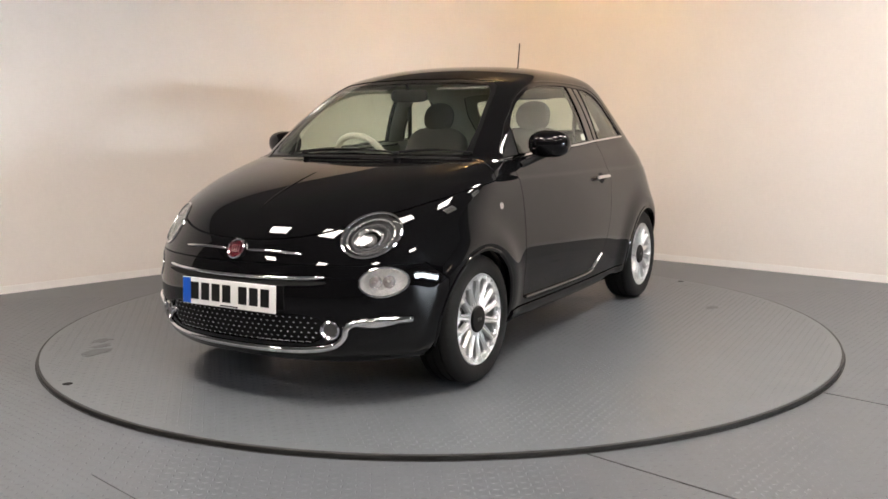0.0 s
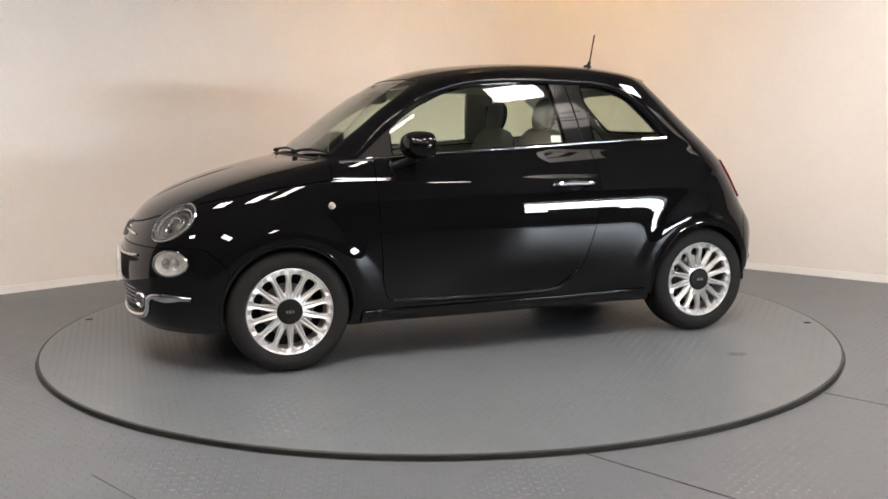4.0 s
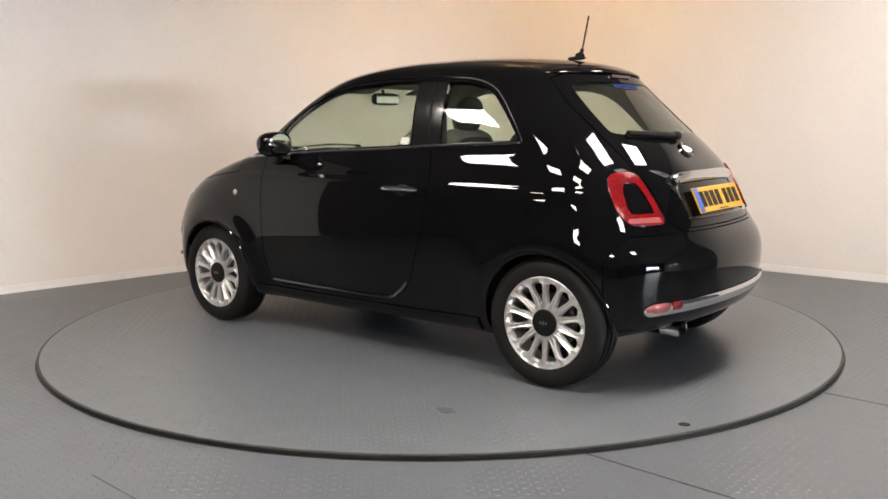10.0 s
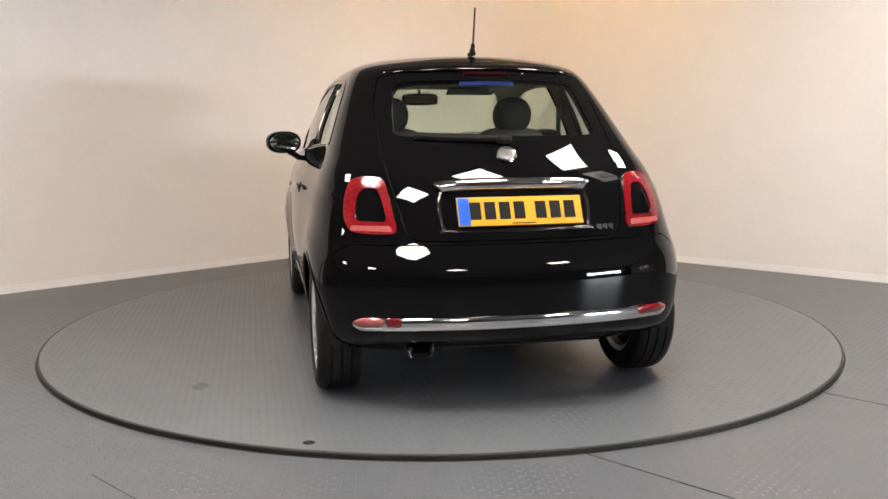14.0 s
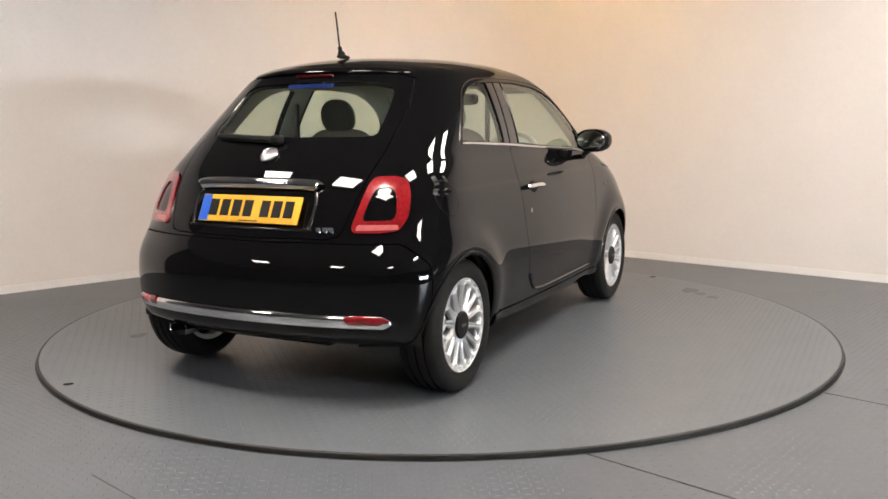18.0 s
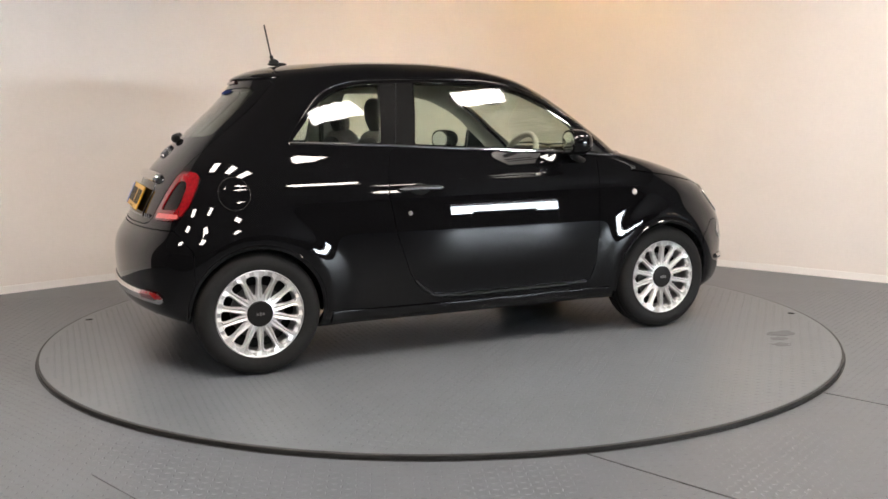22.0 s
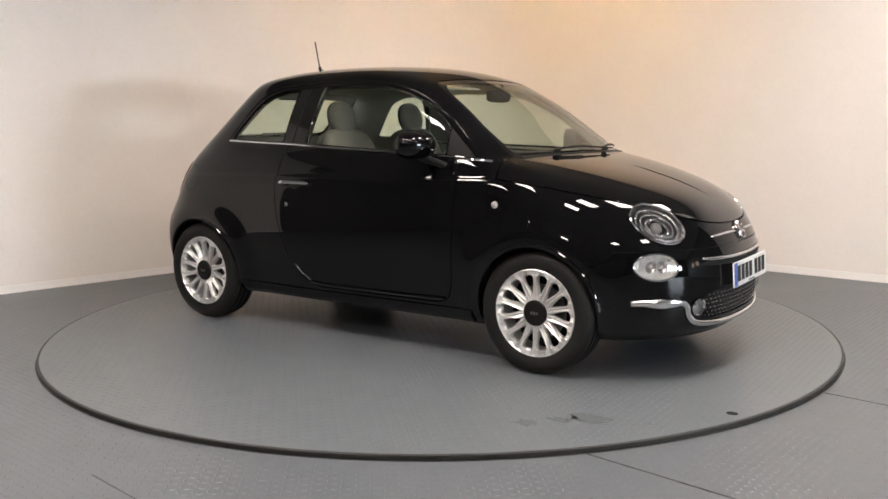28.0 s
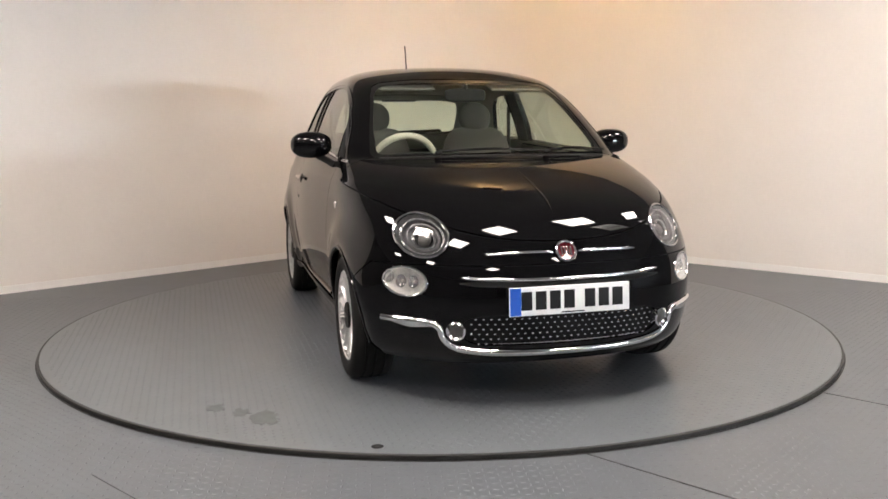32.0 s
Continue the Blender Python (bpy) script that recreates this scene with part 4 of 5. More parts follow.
# ---- wheels ----
def wheel_parts():
    """One wheel as a thing's part with its pieces; outwards is +y."""
    tyre = [(0.205, 0.074), (0.210, 0.088), (0.232, 0.096), (0.258, 0.0945), (0.277, 0.086), (0.287, 0.073), (0.2905, 0.058), (0.2915, 0.047), (0.285, 0.045), (0.285, 0.037), (0.292, 0.035), (0.2925, 0.007), (0.285, 0.005), (0.285, -0.005),
            (0.2925, -0.007), (0.292, -0.035), (0.285, -0.037), (0.285, -0.045), (0.2915, -0.047), (0.287, -0.073), (0.272, -0.089), (0.245, -0.095), (0.21, -0.088), (0.205, -0.074)]
    rim = [(0.2075, 0.078), (0.2065, 0.085), (0.2035, 0.0870), (0.2005, 0.0850), (0.1975, 0.0770), (0.190, 0.0740), (0.182, 0.0715), (0.178, 0.066), (0.178, 0.052), (0.182, 0.02), (0.182, -0.07), (0.205, -0.076), (0.205, -0.072), (0.187, -0.066), (0.19, 0.02), (0.195, 0.055)]
    hub = [(0.0, 0.050), (0.080, 0.050), (0.090, 0.058), (0.088, 0.066), (0.076, 0.071), (0.0, 0.073)]
    cap = [(0.0605, 0.068), (0.061, 0.077), (0.056, 0.0825), (0.020, 0.085), (0.0, 0.085)]
    disc = [(0.05, 0.0), (0.125, 0.0), (0.127, 0.004), (0.127, 0.018), (0.10, 0.020), (0.075, 0.03), (0.05, 0.045), (0.0, 0.045)]
    back = [(0.0, -0.03), (0.186, -0.03)]
    # a spoke: narrow at the hub, spreading into the rim
    rows = ((0.060, 0.0120, 0.069), (0.084, 0.0172, 0.0715), (0.094, 0.0158, 0.0730), (0.115, 0.0146, 0.0750), (0.140, 0.0120, 0.0772), (0.160, 0.0126, 0.0792), (0.170, 0.0148, 0.0802), (0.176, 0.0205, 0.0806), (0.181, 0.0400, 0.0808), (0.190, 0.0424, 0.0812), (0.201, 0.0448, 0.0825))
    verts, faces = [], []
    for r, w, h in rows:
        for s, d in ((-1, -0.022), (-1, -0.006), (-0.55, 0.0035), (0.0, -0.0025), (0.55, 0.0035), (1, -0.006), (1, -0.022)):
            verts.append(Vector((s * w, h + d, r)))
    for i in range(len(rows) - 1):
        for k in range(6):
            faces.append((i * 7 + k, i * 7 + k + 1, (i + 1) * 7 + k + 1, (i + 1) * 7 + k))
    spoke = verts, [tuple(reversed(f)) for f in faces], None, [False] * len(faces)
    return lathe(tyre, 96, True), lathe(rim, 96, True), lathe(hub, 48), lathe(cap, 40), lathe(disc, 48), lathe(back, 48), spoke


def wheels(car):
    tyre, rim, hub, cap, disc, back, spoke = wheel_parts()
    first = None
    for x, s in product((1.15, -1.15), (1, -1)):
        m = pose(x, s * 0.7065, 0.292, 0, 0, 0 if s > 0 else 180)
        if first is None:
            w = first = new("wheel")
            w.parent = car
            w["label"] = "silver multi-spoke alloy wheel with a black tyre"
            part("tyre", tyre, RUBBER, w, "black rubber tyre")
            part("rim", rim, ALLOY, w, "silver alloy rim")
            part("hub", hub, ALLOY, w)
            part("hub_cap", cap, CAP, w, "dark round hub cap")
            part("emblem", joined(*[block(dx, 0.0856, 0, 0.010, 0.002, 0.016 - 0.004 * abs(k), 0.0006) for k, dx in zip((-1, 0, 1), (-0.014, 0.0, 0.014))]), STEEL, w, "small grey emblem shown as bars")
            part("brake_disc", disc, STEEL, w)
            part("brake_shield", back, GAP, w)
            sp = part("spoke", spoke, ALLOY, w)
            for k in range(1, 14):
                o = new("spoke", sp.data)
                o.parent = w
                o.matrix_basis = pose(0, 0, 0, 0, 360 / 14 * k, 0)
            w.matrix_basis = m
        else:
            copy_thing(first, m)


# ---- trim and fittings ----
def badge(parent, sign, z, r, enamel, label):
    c = on_end(0, z, sign)
    nn = body_normal(*c)
    q = Matrix.Translation(c + nn * 0.002) @ nn.to_track_quat("Y", "Z").to_matrix().to_4x4()
    ring = lathe([(r * 0.80, 0.0), (r * 0.80, 0.009), (r * 0.90, 0.012), (r, 0.008), (r * 1.02, -0.01)], 40)
    face = lathe([(0.0, 0.008), (r * 0.81, 0.006)], 40)
    b = part("badge", moved(ring, q), CHROME, parent, label)
    part("enamel", moved(face, q), enamel, b)
    bars = [block(dx * r, 0.008, 0, r * 0.13, 0.003, r * 0.75, 0.001) for dx in (-0.42, -0.14, 0.14, 0.42)]
    part("relief", moved(joined(*bars), q), CHROME, b)


def number_plate(car, sign, cy, z0, z1, ground, lift):
    lo, hi = on_end(0.0, z0, sign), on_end(0.0, z1, sign)
    up = (hi - lo).normalized()
    out = Vector((sign, 0, 0)) - up * up.x * sign
    out.normalize()
    c = (lo + hi) / 2 + out * lift
    side = Vector((0, sign, 0))
    m = Matrix.Translation((c.x, cy, c.z)) @ Matrix((side, up, out)).transposed().to_4x4()
    w, h = 0.522, (hi - lo).length
    p = part("number_plate", moved(block(0, 0, 0, w, h, 0.008, 0.003), m), ground, car, "yellow rear plate with dark bars" if sign < 0 else "white front plate with dark bars")
    part("blue_band", moved(block(-w / 2 + 0.026, 0, 0.0045, 0.046, h - 0.006, 0.002, 0.0005), m), BLUE, p, "blue band")
    x = -0.188
    for k in range(7):
        part("bar", moved(block(x, 0.002, 0.0045, 0.046, 0.074, 0.002, 0.0005), m), INK, p)
        x += 0.061 if k != 3 else 0.090
    part("maker_bar", moved(block(0.01, -h / 2 + 0.008, 0.0045, 0.10, 0.005, 0.002, 0.0005), m), INK, p)


def fittings(car, doors, hatch):
    for flip, d in zip((False, True), doors):
        part("belt_trim", flipped(side_strip([(x, z + 0.004) for x, z in BELT], 0.014, 0.006, 0.0), flip), CHROME, car, "bright chrome belt line strip")
        part("window_surround", flipped(side_strip([(0.80, 1.02), (0.66, 1.15), (0.555, 1.222), (0.457, 1.286), (0.313, 1.346), (0.141, 1.382), (-0.116, 1.394), (-0.40, 1.391), (-0.60, 1.379), (-0.715, 1.352), (-0.80, 1.30), (-0.90, 1.185), (-0.975, 1.085)], 0.013, 0.003, 0.0, 90), flip), PAINT, car)
        part("door_seal", flipped(side_strip([(-0.440, belt(-0.44) + 0.012), (-0.418, 1.20), (-0.385, 1.375)], 0.006, 0.003, -0.003, 20), flip), PLASTIC, d, "dark seal at the door's rear edge")
        part("sill", flipped(side_strip([(0.80, 0.232), (0.4, 0.228), (-0.4, 0.228), (-0.80, 0.236)], 0.075, 0.012, 0.0), flip), PAINT, car)
        h = part("handle", flipped(side_strip([(-0.225, 0.846), (-0.34, 0.849), (-0.455, 0.846)], 0.024, 0.012, 0.020, 24, 0.12), flip), CHROME, d, "chrome door handle")
        # dark patch laid on the flank: the hollow's shade as colour, nothing is cut
        part("handle_recess_shade", flipped(side_strip([(-0.29, 0.845), (-0.40, 0.845)], 0.060, 0.003, 0.001, 16, 0.4), flip), GAP, d)
        part("door_moulding", flipped(side_strip([(0.64, 0.306), (0.3, 0.300), (-0.20, 0.302), (-0.30, 0.335), (-0.37, 0.395)], 0.018, 0.012, 0.0, 50), flip), DARK_CHROME, d, "dark bright-edged door moulding")
        q = on_side(0.938, 0.785)
        dot = moved(lathe([(0.0, 0.007), (0.010, 0.006), (0.016, 0.003), (0.018, -0.003)], 24), Matrix.Translation(q))
        part("side_indicator", flipped(dot, flip), WHITE_LENS, car, "small round clear side indicator")
        # door mirror
        c = Vector((0.515, 0.846, 1.062))
        shell = pillow(0, 0, 0, 0.086, 0.106, 0.068, 0.82)
        cut = ([Vector((max(v.x, -0.035), v.y, v.z)) for v in shell[0]], *shell[1:])
        mir = part("door_mirror", flipped(moved(cut, Matrix.Translation(c) @ pose(0, 0, 0, 0, 0, 12)), flip), PAINT, car, "gloss black door mirror")
        g = lathe([(0.0, 0.0), (0.060, 0.0), (0.064, -0.004)], 32)
        g = ([Vector((v.x * 1.45, v.y, v.z * 0.90)) for v in g[0]], *g[1:])
        part("mirror_glass", flipped(moved(g, Matrix.Translation(c) @ pose(0, 0, 0, 0, 0, 12) @ pose(-0.0375, 0, 0, 0, 0, 90)), flip), MIRROR, mir, "mirror glass")
        foot = on_side(0.625, 0.972)
        part("mirror_arm", flipped(sweep([c + Vector((0.0, -0.02, -0.05)), c + Vector((0.045, -0.07, -0.078)), foot + Vector((0.0, 0.0, -0.01))], [(1, 0.3, 0.4)] * 3, 0.035, 0.022, 10), flip), PLASTIC, mir)
        if not flip:
            q = on_side(-0.285, 1.085)
            nn = body_normal(*q)
            part("sticker", moved(block(0, 0, 0, 0.055, 0.035, 0.001, 0), Matrix.Translation(q - nn * 0.013) @ Matrix((Vector((1, 0, 0)), nn.cross(Vector((1, 0, 0))), nn)).transposed().to_4x4()), WHITE, d, "small pale sticker inside the window")
        else:
            ring = [on_side(-1.243 + 0.070 * math.cos(k * math.pi / 20), 0.853 + 0.074 * math.sin(k * math.pi / 20)) for k in range(42)]
            part("fuel_flap", flipped(sweep(ring, [body_normal(*p) for p in ring], 0.0035, 0.0005, 6), flip), RUBBER, car, "round fuel flap outlined by a dark gap")
            q = on_side(-0.402, 0.730)
            part("key_lock", flipped(moved(lathe([(0.0, 0.003), (0.008, 0.003), (0.011, 0.002), (0.012, -0.002)], 20), Matrix.Translation(q)), flip), STEEL, d, "small round key lock")
        # front fog lamps
        qf = on_end(0.455, 0.338, 1)
        nf = body_normal(*qf)
        mf = Matrix.Translation(qf + nf * 0.002) @ nf.to_track_quat("Y", "Z").to_matrix().to_4x4()
        fog = part("fog_lamp", flipped(moved(lathe([(0.025, -0.02), (0.027, 0.004), (0.033, 0.010), (0.040, 0.006), (0.042, -0.02)], 36), mf), flip), CHROME, car, "round fog lamp in a chrome ring")
        part("lens", flipped(moved(lathe([(0.0, 0.006), (0.015, 0.005), (0.027, 0.002)], 30), mf), flip), STEEL, fog)
        # rear reflectors
        if flip:
            part("rear_fog_lamp", flipped(end_strip([(0.49, 0.386), (0.57, 0.386), (0.665, 0.382)], -1, 0.042, 0.009, 0.007, 24, 0.2), flip), RED, car, "red rear fog lamp")
        else:
            lamp = part("reversing_lamp", end_strip([(0.545, 0.386), (0.60, 0.385), (0.668, 0.381)], -1, 0.042, 0.009, 0.007, 24, 0.25), TAIL_LENS, car, "pale rose reversing lamp")
            part("reflector", end_strip([(0.485, 0.387), (0.515, 0.387), (0.548, 0.386)], -1, 0.042, 0.009, 0.0065, 12, 0.1), RED, lamp, "red reflector")
        # wheel arch edges and linings
        for x in (1.15, -1.15):
            pts = []
            for k in range(41):
                a = radians(-12 + 204 * k / 40)
                pts.append((x + 0.313 * math.cos(a), 0.298 + 0.313 * math.sin(a)))
            pts = [p for p in pts if p[1] > 0.225]
            path = [on_side(*p) for p in pts]
            part("arch_edge", flipped(sweep(path, [body_normal(*p) for p in path], 0.020, 0.006, 8), flip), PAINT, car)
            v, f = [], []
            for k in range(33):
                a = radians(-6 + 192 * k / 32)
                for y in (0.40, 0.755):
                    v.append(Vector((x + 0.324 * math.cos(a), y, 0.298 + 0.324 * math.sin(a))))
            for k in range(32):
                f.append((2 * k, 2 * k + 1, 2 * k + 3, 2 * k + 2))
            v += [Vector((x, 0.40, 0.30))]
            f += [(2 * k, 2 * k + 2, len(v) - 1) for k in range(32)]
            part("arch_lining", flipped((v, f, None, [False] * len(f)), flip), GAP, car, "dark wheel arch lining")
    # nose
    for s in (1, -1):
        part("nose_bar", end_strip([(s * 0.055, 0.645), (s * 0.17, 0.646), (s * 0.325, 0.640)], 1, 0.012, 0.006, 0.003, 20, 0.1), CHROME, car, "chrome whisker bar")
        part("bumper_trim", end_strip([(s * 0.712, 0.372), (s * 0.62, 0.372), (s * 0.545, 0.366), (s * 0.515, 0.345), (s * 0.500, 0.305), (s * 0.455, 0.268), (s * 0.36, 0.250), (s * 0.20, 0.243), (0.0, 0.241)], 1, 0.026, 0.010, 0.004, 70), CHROME, car, "chrome bumper strip")
        part("bumper_blade", end_strip([(s * 0.700, 0.372), (s * 0.62, 0.366), (s * 0.535, 0.362)], 1, 0.046, 0.011, 0.003, 24, 0.55), CHROME, car, "chrome blade beside the fog lamp")
    part("grille_bar", end_strip([(-0.43, 0.552), (-0.30, 0.545), (0.0, 0.541), (0.30, 0.545), (0.43, 0.552)], 1, 0.015, 0.008, 0.004, 50, 0.05), CHROME, car, "chrome bar above the number plate")
    part("bonnet_crease", end_strip([(0.0, 0.945), (0.0, 0.89), (0.0, 0.80)], 1, 0.016, 0.0022, 0.0, 30, 0.25), PAINT, car, "raised crease down the bonnet")
    # the slot is a dark strip on the skin, its inner shade given by colour
    part("upper_slot_shade", end_strip([(-0.44, 0.530), (0.0, 0.520), (0.44, 0.530)], 1, 0.022, 0.003, 0.0, 40, 0.08), GAP, car)
    badge(car, 1, 0.645, 0.046, BADGE_RED, "round chrome badge with a red face")
    number_plate(car, 1, -0.004, 0.402, 0.517, WHITE, 0.016)
    bits = []
    for j in range(6):
        for i in range(-13, 14):
            y, z = (i + 0.5 * (j % 2)) * 0.0305, 0.283 + j * 0.0205
            if abs(y) < 0.405:
                q = on_end(y, z, 1)
                bits.append(block(q.x - 0.010, y, z, 0.011, 0.0095, 0.0062, 0.0015))
    stud = part("grille_studs", joined(*bits), CHROME, car, "rows of small bright studs")
    stud["kind"] = "stuff"
    # tail
    part("rear_chrome_strip", end_strip([(0.668, 0.372), (0.55, 0.376), (0.30, 0.380), (0.0, 0.381), (-0.30, 0.380), (-0.55, 0.376), (-0.668, 0.372)], -1, 0.052, 0.010, 0.003, 80, 0.04), CHROME, car, "wide chrome rear bumper strip")
    part("plate_lamp_bar", end_strip([(-0.315, 0.898), (-0.29, 0.908), (-0.15, 0.914), (0.15, 0.914), (0.29, 0.908), (0.315, 0.898)], -1, 0.052, 0.022, 0.008, 50, 0.05), CHROME, hatch, "chrome tailgate handle bar")
    frame_path = [(-0.30, 0.885), (-0.315, 0.84), (-0.305, 0.745), (-0.27, 0.738), (0.27, 0.738), (0.305, 0.745), (0.315, 0.84), (0.30, 0.885)]
    part("plate_recess", end_strip(frame_path, -1, 0.014, 0.004, 0.0, 70), GLOSS, hatch)
    number_plate(car, -1, -0.010, 0.752, 0.862, YELLOW, 0.012)
    badge(car, -1, 1.030, 0.042, SILVER, "round chrome badge")
    part("script_badge", joined(*[moved(block(0, 0, 0, 0.006, 0.022, 0.026, 0.002), Matrix.Translation(on_end(-0.352 - 0.028 * k, 0.735, -1))) for k in range(3)]), CHROME, hatch, "small chrome lettering shown as bars")
    q = on_end(0.0, 1.388, -1)
    part("brake_light", block(q.x, 0, q.z, 0.02, 0.20, 0.014, 0.003), BRAKE_LENS, car, "slim dark red high brake light")
    part("window_sticker", end_strip([(-0.125, 1.338), (0.0, 1.339), (0.125, 1.338)], -1, 0.024, 0.001, 0.002, 12), STICKER, hatch, "blue strip at the top of the rear window")
    lip = [on_end(y, 1.424 - 0.022 * abs(y / 0.5) ** 3, -1) + Vector((0.002, 0, -0.005)) for y in [(-0.47 + 0.94 * i / 40) for i in range(41)]]
    part("roof_spoiler", sweep(lip, [(-0.40, 0, 0.92)] * 41, 0.07, 0.009, 16, 0.08), PAINT, car, "black roof edge spoiler")
    w0 = on_end(0.0, 1.092, -1) + Vector((-0.016, 0, 0.006))
    w1 = on_end(0.37, 1.112, -1) + Vector((-0.012, 0, 0.0))
    part("rear_wiper", joined(pillow(w0.x, w0.y, w0.z, 0.022, 0.036, 0.022, 0.8), tube([w0 + (w1 - w0) * k / 8 + Vector((-0.016 * math.sin(k / 8 * math.pi), 0, 0.0)) for k in range(9)], 0.016, 8)), PLASTIC, hatch, "black rear wiper")
    ex = part("exhaust", tube([(-1.30, 0.40, 0.245), (-1.45, 0.40, 0.25), (-1.55, 0.40, 0.252)], 0.026, 14), GAP, car, "exhaust with a chrome tail pipe")
    oval = lathe([(0.0, -0.06), (0.030, -0.06), (0.031, -0.004), (0.0335, 0.002), (0.0375, -0.003), (0.0375, -0.085)], 40)

    def squared(v):
        """The round tip drawn out to a flat box with rounded corners."""
        k = max(abs(v.x), abs(v.z), 1e-6) / max(math.hypot(v.x, v.z), 1e-6)
        f = 1 + 0.6 * (1 / k - 1) if k > 0 else 1
        return Vector((v.x * 1.40 * f, v.y, v.z * 0.66 * f))
    oval = ([squared(v) for v in oval[0]], oval[1], [1 if k % 5 < 2 else 0 for k in range(len(oval[1]))], oval[3])
    part("tail_pipe", moved(oval, pose(-1.628, 0.405, 0.258, 0, 0, 90)), [CHROME, GAP], ex, "flat chrome tail pipe")
    # roof aerial and wipers
    fin = joined(pillow(-0.845, 0, 1.490, 0.052, 0.017, 0.010, 0.9), pillow(-0.862, 0, 1.500, 0.026, 0.012, 0.018, 0.8))
    rod = tube([(-0.868, 0, 1.496), (-0.878, 0, 1.54), (-0.909, -0.002, 1.697)], 0.0042, 8)
    base = tube([(-0.862, 0, 1.495), (-0.877, 0, 1.535)], 0.010, 8)
    part("aerial", joined(fin, base, rod), PLASTIC, car, "black roof aerial")
    for y0, y1 in ((-0.30, 0.26), (0.26, 0.62)):
        pts = []
        for k in range(13):
            y = y0 + (y1 - y0) * k / 12
            q = on_end(y, 1.022 + 0.012 * math.sin(k / 12 * math.pi), 1)
            pts.append(q + Vector((0.010, 0, 0.006)))
        part("wiper", joined(tube(pts, 0.0048, 8), tube([p + Vector((0.007, 0, 0.003)) for p in pts[:8]], 0.0045, 8), pillow(pts[0].x + 0.015, pts[0].y, pts[0].z - 0.004, 0.018, 0.018, 0.012, 0.9, 14, 8)), PLASTIC, car, "black windscreen wiper")
    part("cowl", end_strip([(-0.58, 0.998), (-0.3, 1.003), (0, 1.005), (0.3, 1.003), (0.58, 0.998)], 1, 0.035, 0.004, 0.002, 40), PLASTIC, car)
    part("underbody", joined(block(0.05, 0, 0.235, 1.55, 1.36, 0.05, 0.01), block(1.20, 0, 0.26, 0.9, 0.76, 0.06, 0.01), block(-1.15, 0, 0.28, 0.85, 0.76, 0.06, 0.01)), GAP, car, "dark underside")


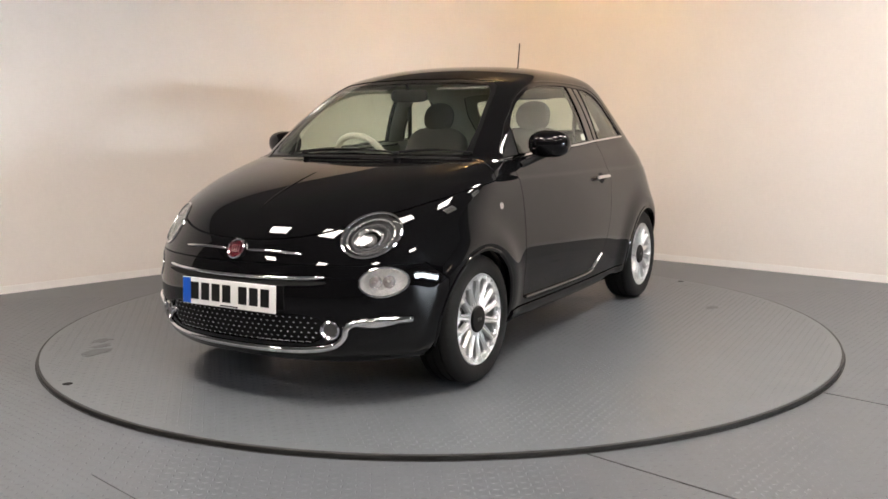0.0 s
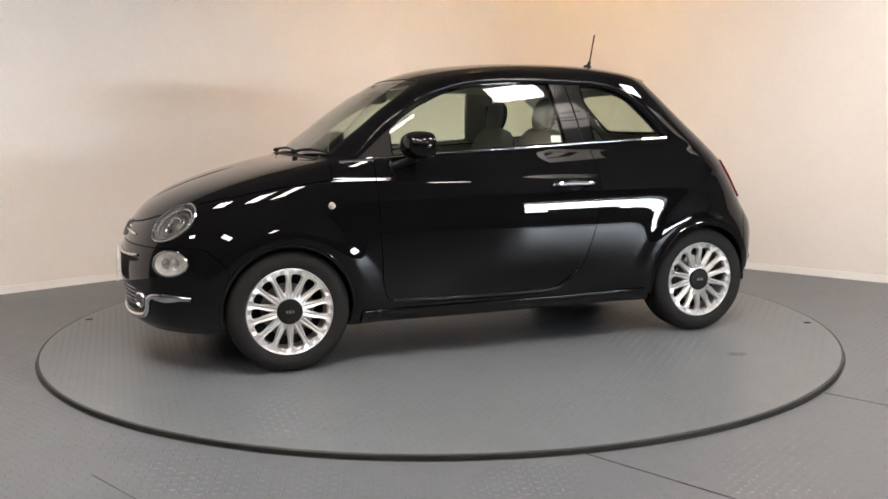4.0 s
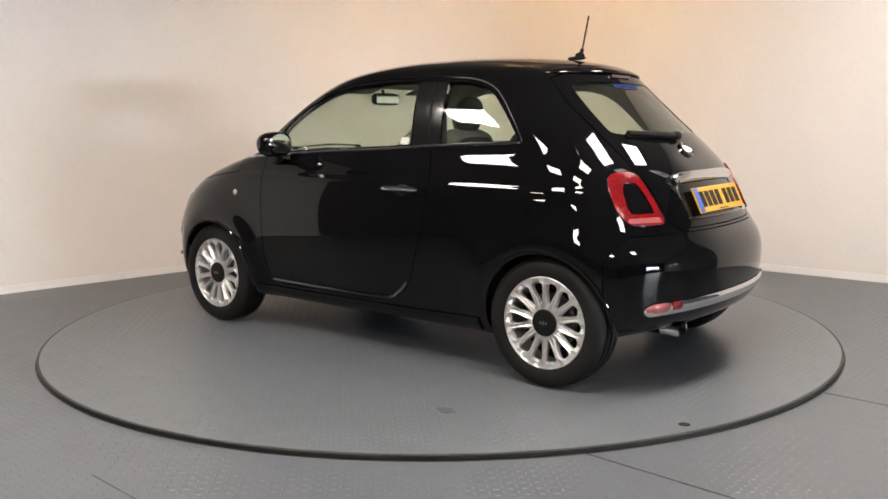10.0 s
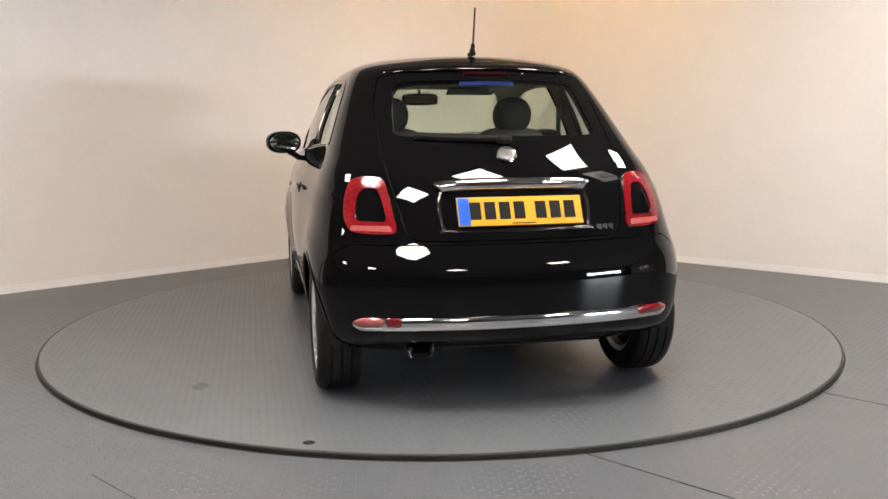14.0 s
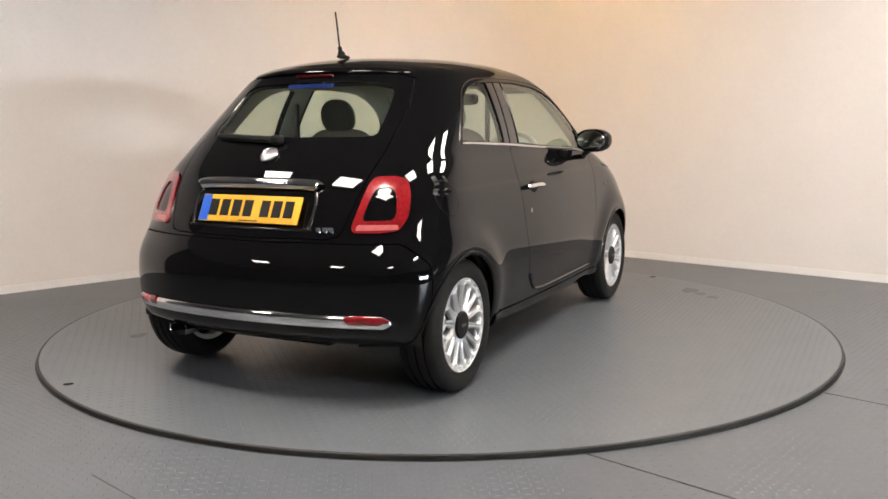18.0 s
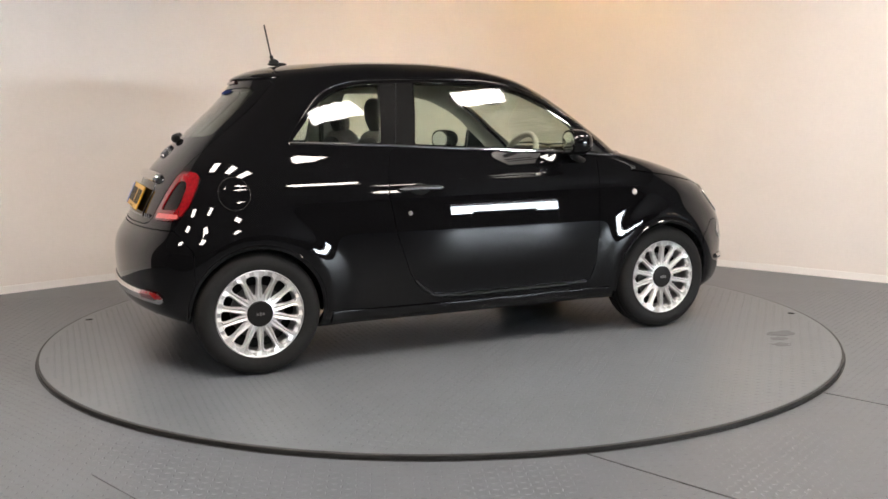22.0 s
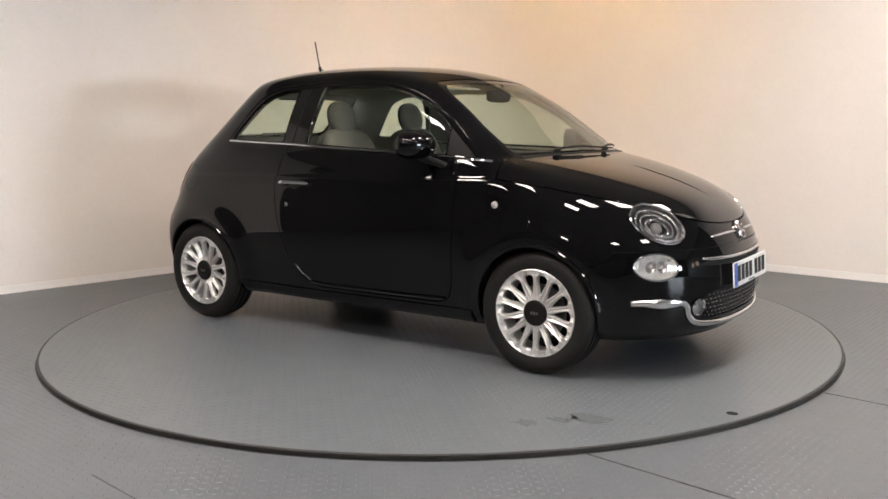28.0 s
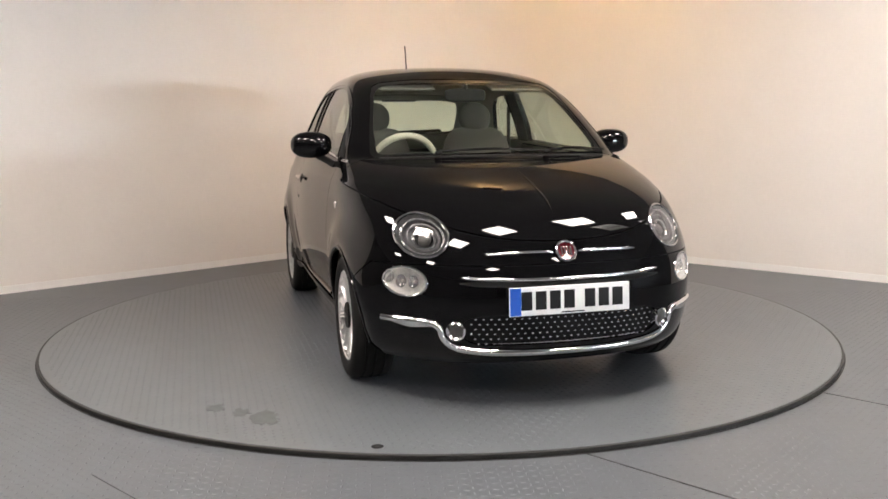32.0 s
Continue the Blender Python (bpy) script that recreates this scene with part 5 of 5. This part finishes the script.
# ---- cabin ----
def cabin(car):
    part("cabin_floor", block(-0.2, 0, 0.285, 1.9, 1.30, 0.03, 0.005), SEAT_DARK, car)
    part("firewall", block(0.92, 0, 0.62, 0.03, 1.32, 0.62, 0.005), GAP, car)
    dash = part("dashboard", joined(pillow(0.78, 0, 0.90, 0.20, 0.66, 0.10, 0.45), pillow(0.72, 0, 0.72, 0.14, 0.62, 0.14, 0.4)), PLASTIC, car, "dark grey dashboard")
    part("fascia", pillow(0.59, 0.0, 0.885, 0.022, 0.58, 0.055, 0.4), IVORY, dash, "pale fascia panel")
    part("instrument_hood", pillow(0.62, -0.33, 0.965, 0.09, 0.13, 0.055, 0.7), PLASTIC, dash)
    # steering wheel on the right-hand side
    c, tilt = Vector((0.44, -0.34, 0.945)), 62
    ring = []
    for k in range(49):
        a = 2 * math.pi * k / 48
        ring.append(Vector((0, 0.178 * math.cos(a), 0.178 * math.sin(a))))
    m = Matrix.Translation(c) @ pose(0, 0, 0, 0, 90 - tilt, 0)
    wheel = part("steering_wheel", moved(sweep(ring, [(1, 0, 0)] * 49, 0.034, 0.018, 10), m), IVORY, car, "ivory and dark steering wheel")
    part("boss", moved(joined(pillow(0.012, 0, 0, 0.03, 0.075, 0.06, 0.7), block(0.01, 0.11, 0.0, 0.018, 0.10, 0.03), block(0.01, -0.11, 0.0, 0.018, 0.10, 0.03), block(0.01, 0, -0.11, 0.018, 0.035, 0.10)), m), SEAT_DARK, wheel)
    part("column", tube([c + Vector((0.02, 0, -0.01)), c + Vector((0.25, 0, -0.10))], 0.035, 12), PLASTIC, wheel)
    for s in (1, -1):
        y = s * 0.335
        seat = part("front_seat", pillow(0.02, y, 0.54, 0.27, 0.235, 0.09, 0.5), SEAT, car, "grey cloth front seat with a round headrest")
        back = moved(joined(pillow(0, 0, 0.30, 0.075, 0.225, 0.32, 0.5), inked(pillow(-0.045, 0, 0.30, 0.055, 0.19, 0.30, 0.5), 1)), Matrix.Translation((-0.20, y, 0.55)) @ pose(0, 0, 0, 0, -20, 0))
        part("backrest", back, [SEAT, SEAT_DARK], seat)
        hr = moved(pillow(0, 0, 0, 0.045, 0.105, 0.098, 0.9), Matrix.Translation((-0.395, y, 1.205)) @ pose(0, 0, 0, 0, -12, 0))
        part("headrest", joined(hr, inked(moved(hr, Matrix.Translation((-0.012, 0, 0.0))), 1)), [SEAT, SEAT_DARK], seat, "round headrest")
        for d in (-0.05, 0.05):
            part("headrest_post", tube([(-0.375, y + d, 1.00), (-0.39, y + d, 1.15)], 0.006, 6), CHROME, seat)
        rear = part("rear_seat", pillow(-0.78, s * 0.32, 0.56, 0.22, 0.28, 0.09, 0.45), SEAT, car, "grey cloth rear seat")
        part("backrest", moved(pillow(0, 0, 0.20, 0.07, 0.29, 0.21, 0.45), Matrix.Translation((-0.93, s * 0.32, 0.56)) @ pose(0, 0, 0, 0, -20, 0)), SEAT_DARK, rear)
        part("sun_visor", moved(block(0, 0, 0, 0.012, 0.30, 0.11, 0.005), Matrix.Translation((0.40, s * 0.31, 1.362)) @ pose(0, 0, 0, 0, -72, 0)), SEAT, car)
        part("door_card", block(0.12, s * 0.715, 0.70, 1.0, 0.04, 0.55, 0.015), TRIM, car)
        part("belt_anchor", block(-0.44, s * 0.585, 1.03, 0.03, 0.02, 0.50, 0.008), SEAT_DARK, car, "dark seat belt")
    part("parcel_shelf", block(-1.20, 0, 0.985, 0.32, 1.04, 0.02, 0.006), SEAT_DARK, car)
    part("console", pillow(0.25, 0, 0.52, 0.40, 0.09, 0.16, 0.4), PLASTIC, car)
    rvm = part("rear_view_mirror", pillow(0.475, 0, 1.315, 0.018, 0.115, 0.036, 0.5), PLASTIC, car)
    part("mirror_face", block(0.456, 0, 1.315, 0.002, 0.20, 0.05, 0.0008), MIRROR, rvm)
    part("mirror_stem", tube([(0.48, 0, 1.33), (0.50, 0, 1.375)], 0.009, 8), PLASTIC, rvm)


# ---- build ----
room()
led_panels()
warm_lamp()
reflection_boards()
lit_windows()
seams()
table_thing = turntable()
car = tagged(new("car"), "small glossy black three-door hatchback with chrome trim on a turntable", "car")
doors, hatch = body(car)
wheels(car)
fittings(car, doors, hatch)
cabin(car)
floor_studs()


def heading(t):
    return 239.254 - 9.8016 * t


def motions():
    """The turntable turns steadily and carries the car round."""
    times = [SECONDS * i / 64 for i in range(65)]
    walk(table_thing, [(t, pose(0, 0, 0, 0, 0, heading(t))) for t in times])
    rows = []
    for t in times:
        a = radians(heading(t))
        x, y = CAR_AT
        rows.append((t, pose(x * math.cos(a) - y * math.sin(a), x * math.sin(a) + y * math.cos(a), 0, 0, 0, heading(t))))
    walk(car, rows)


motions()
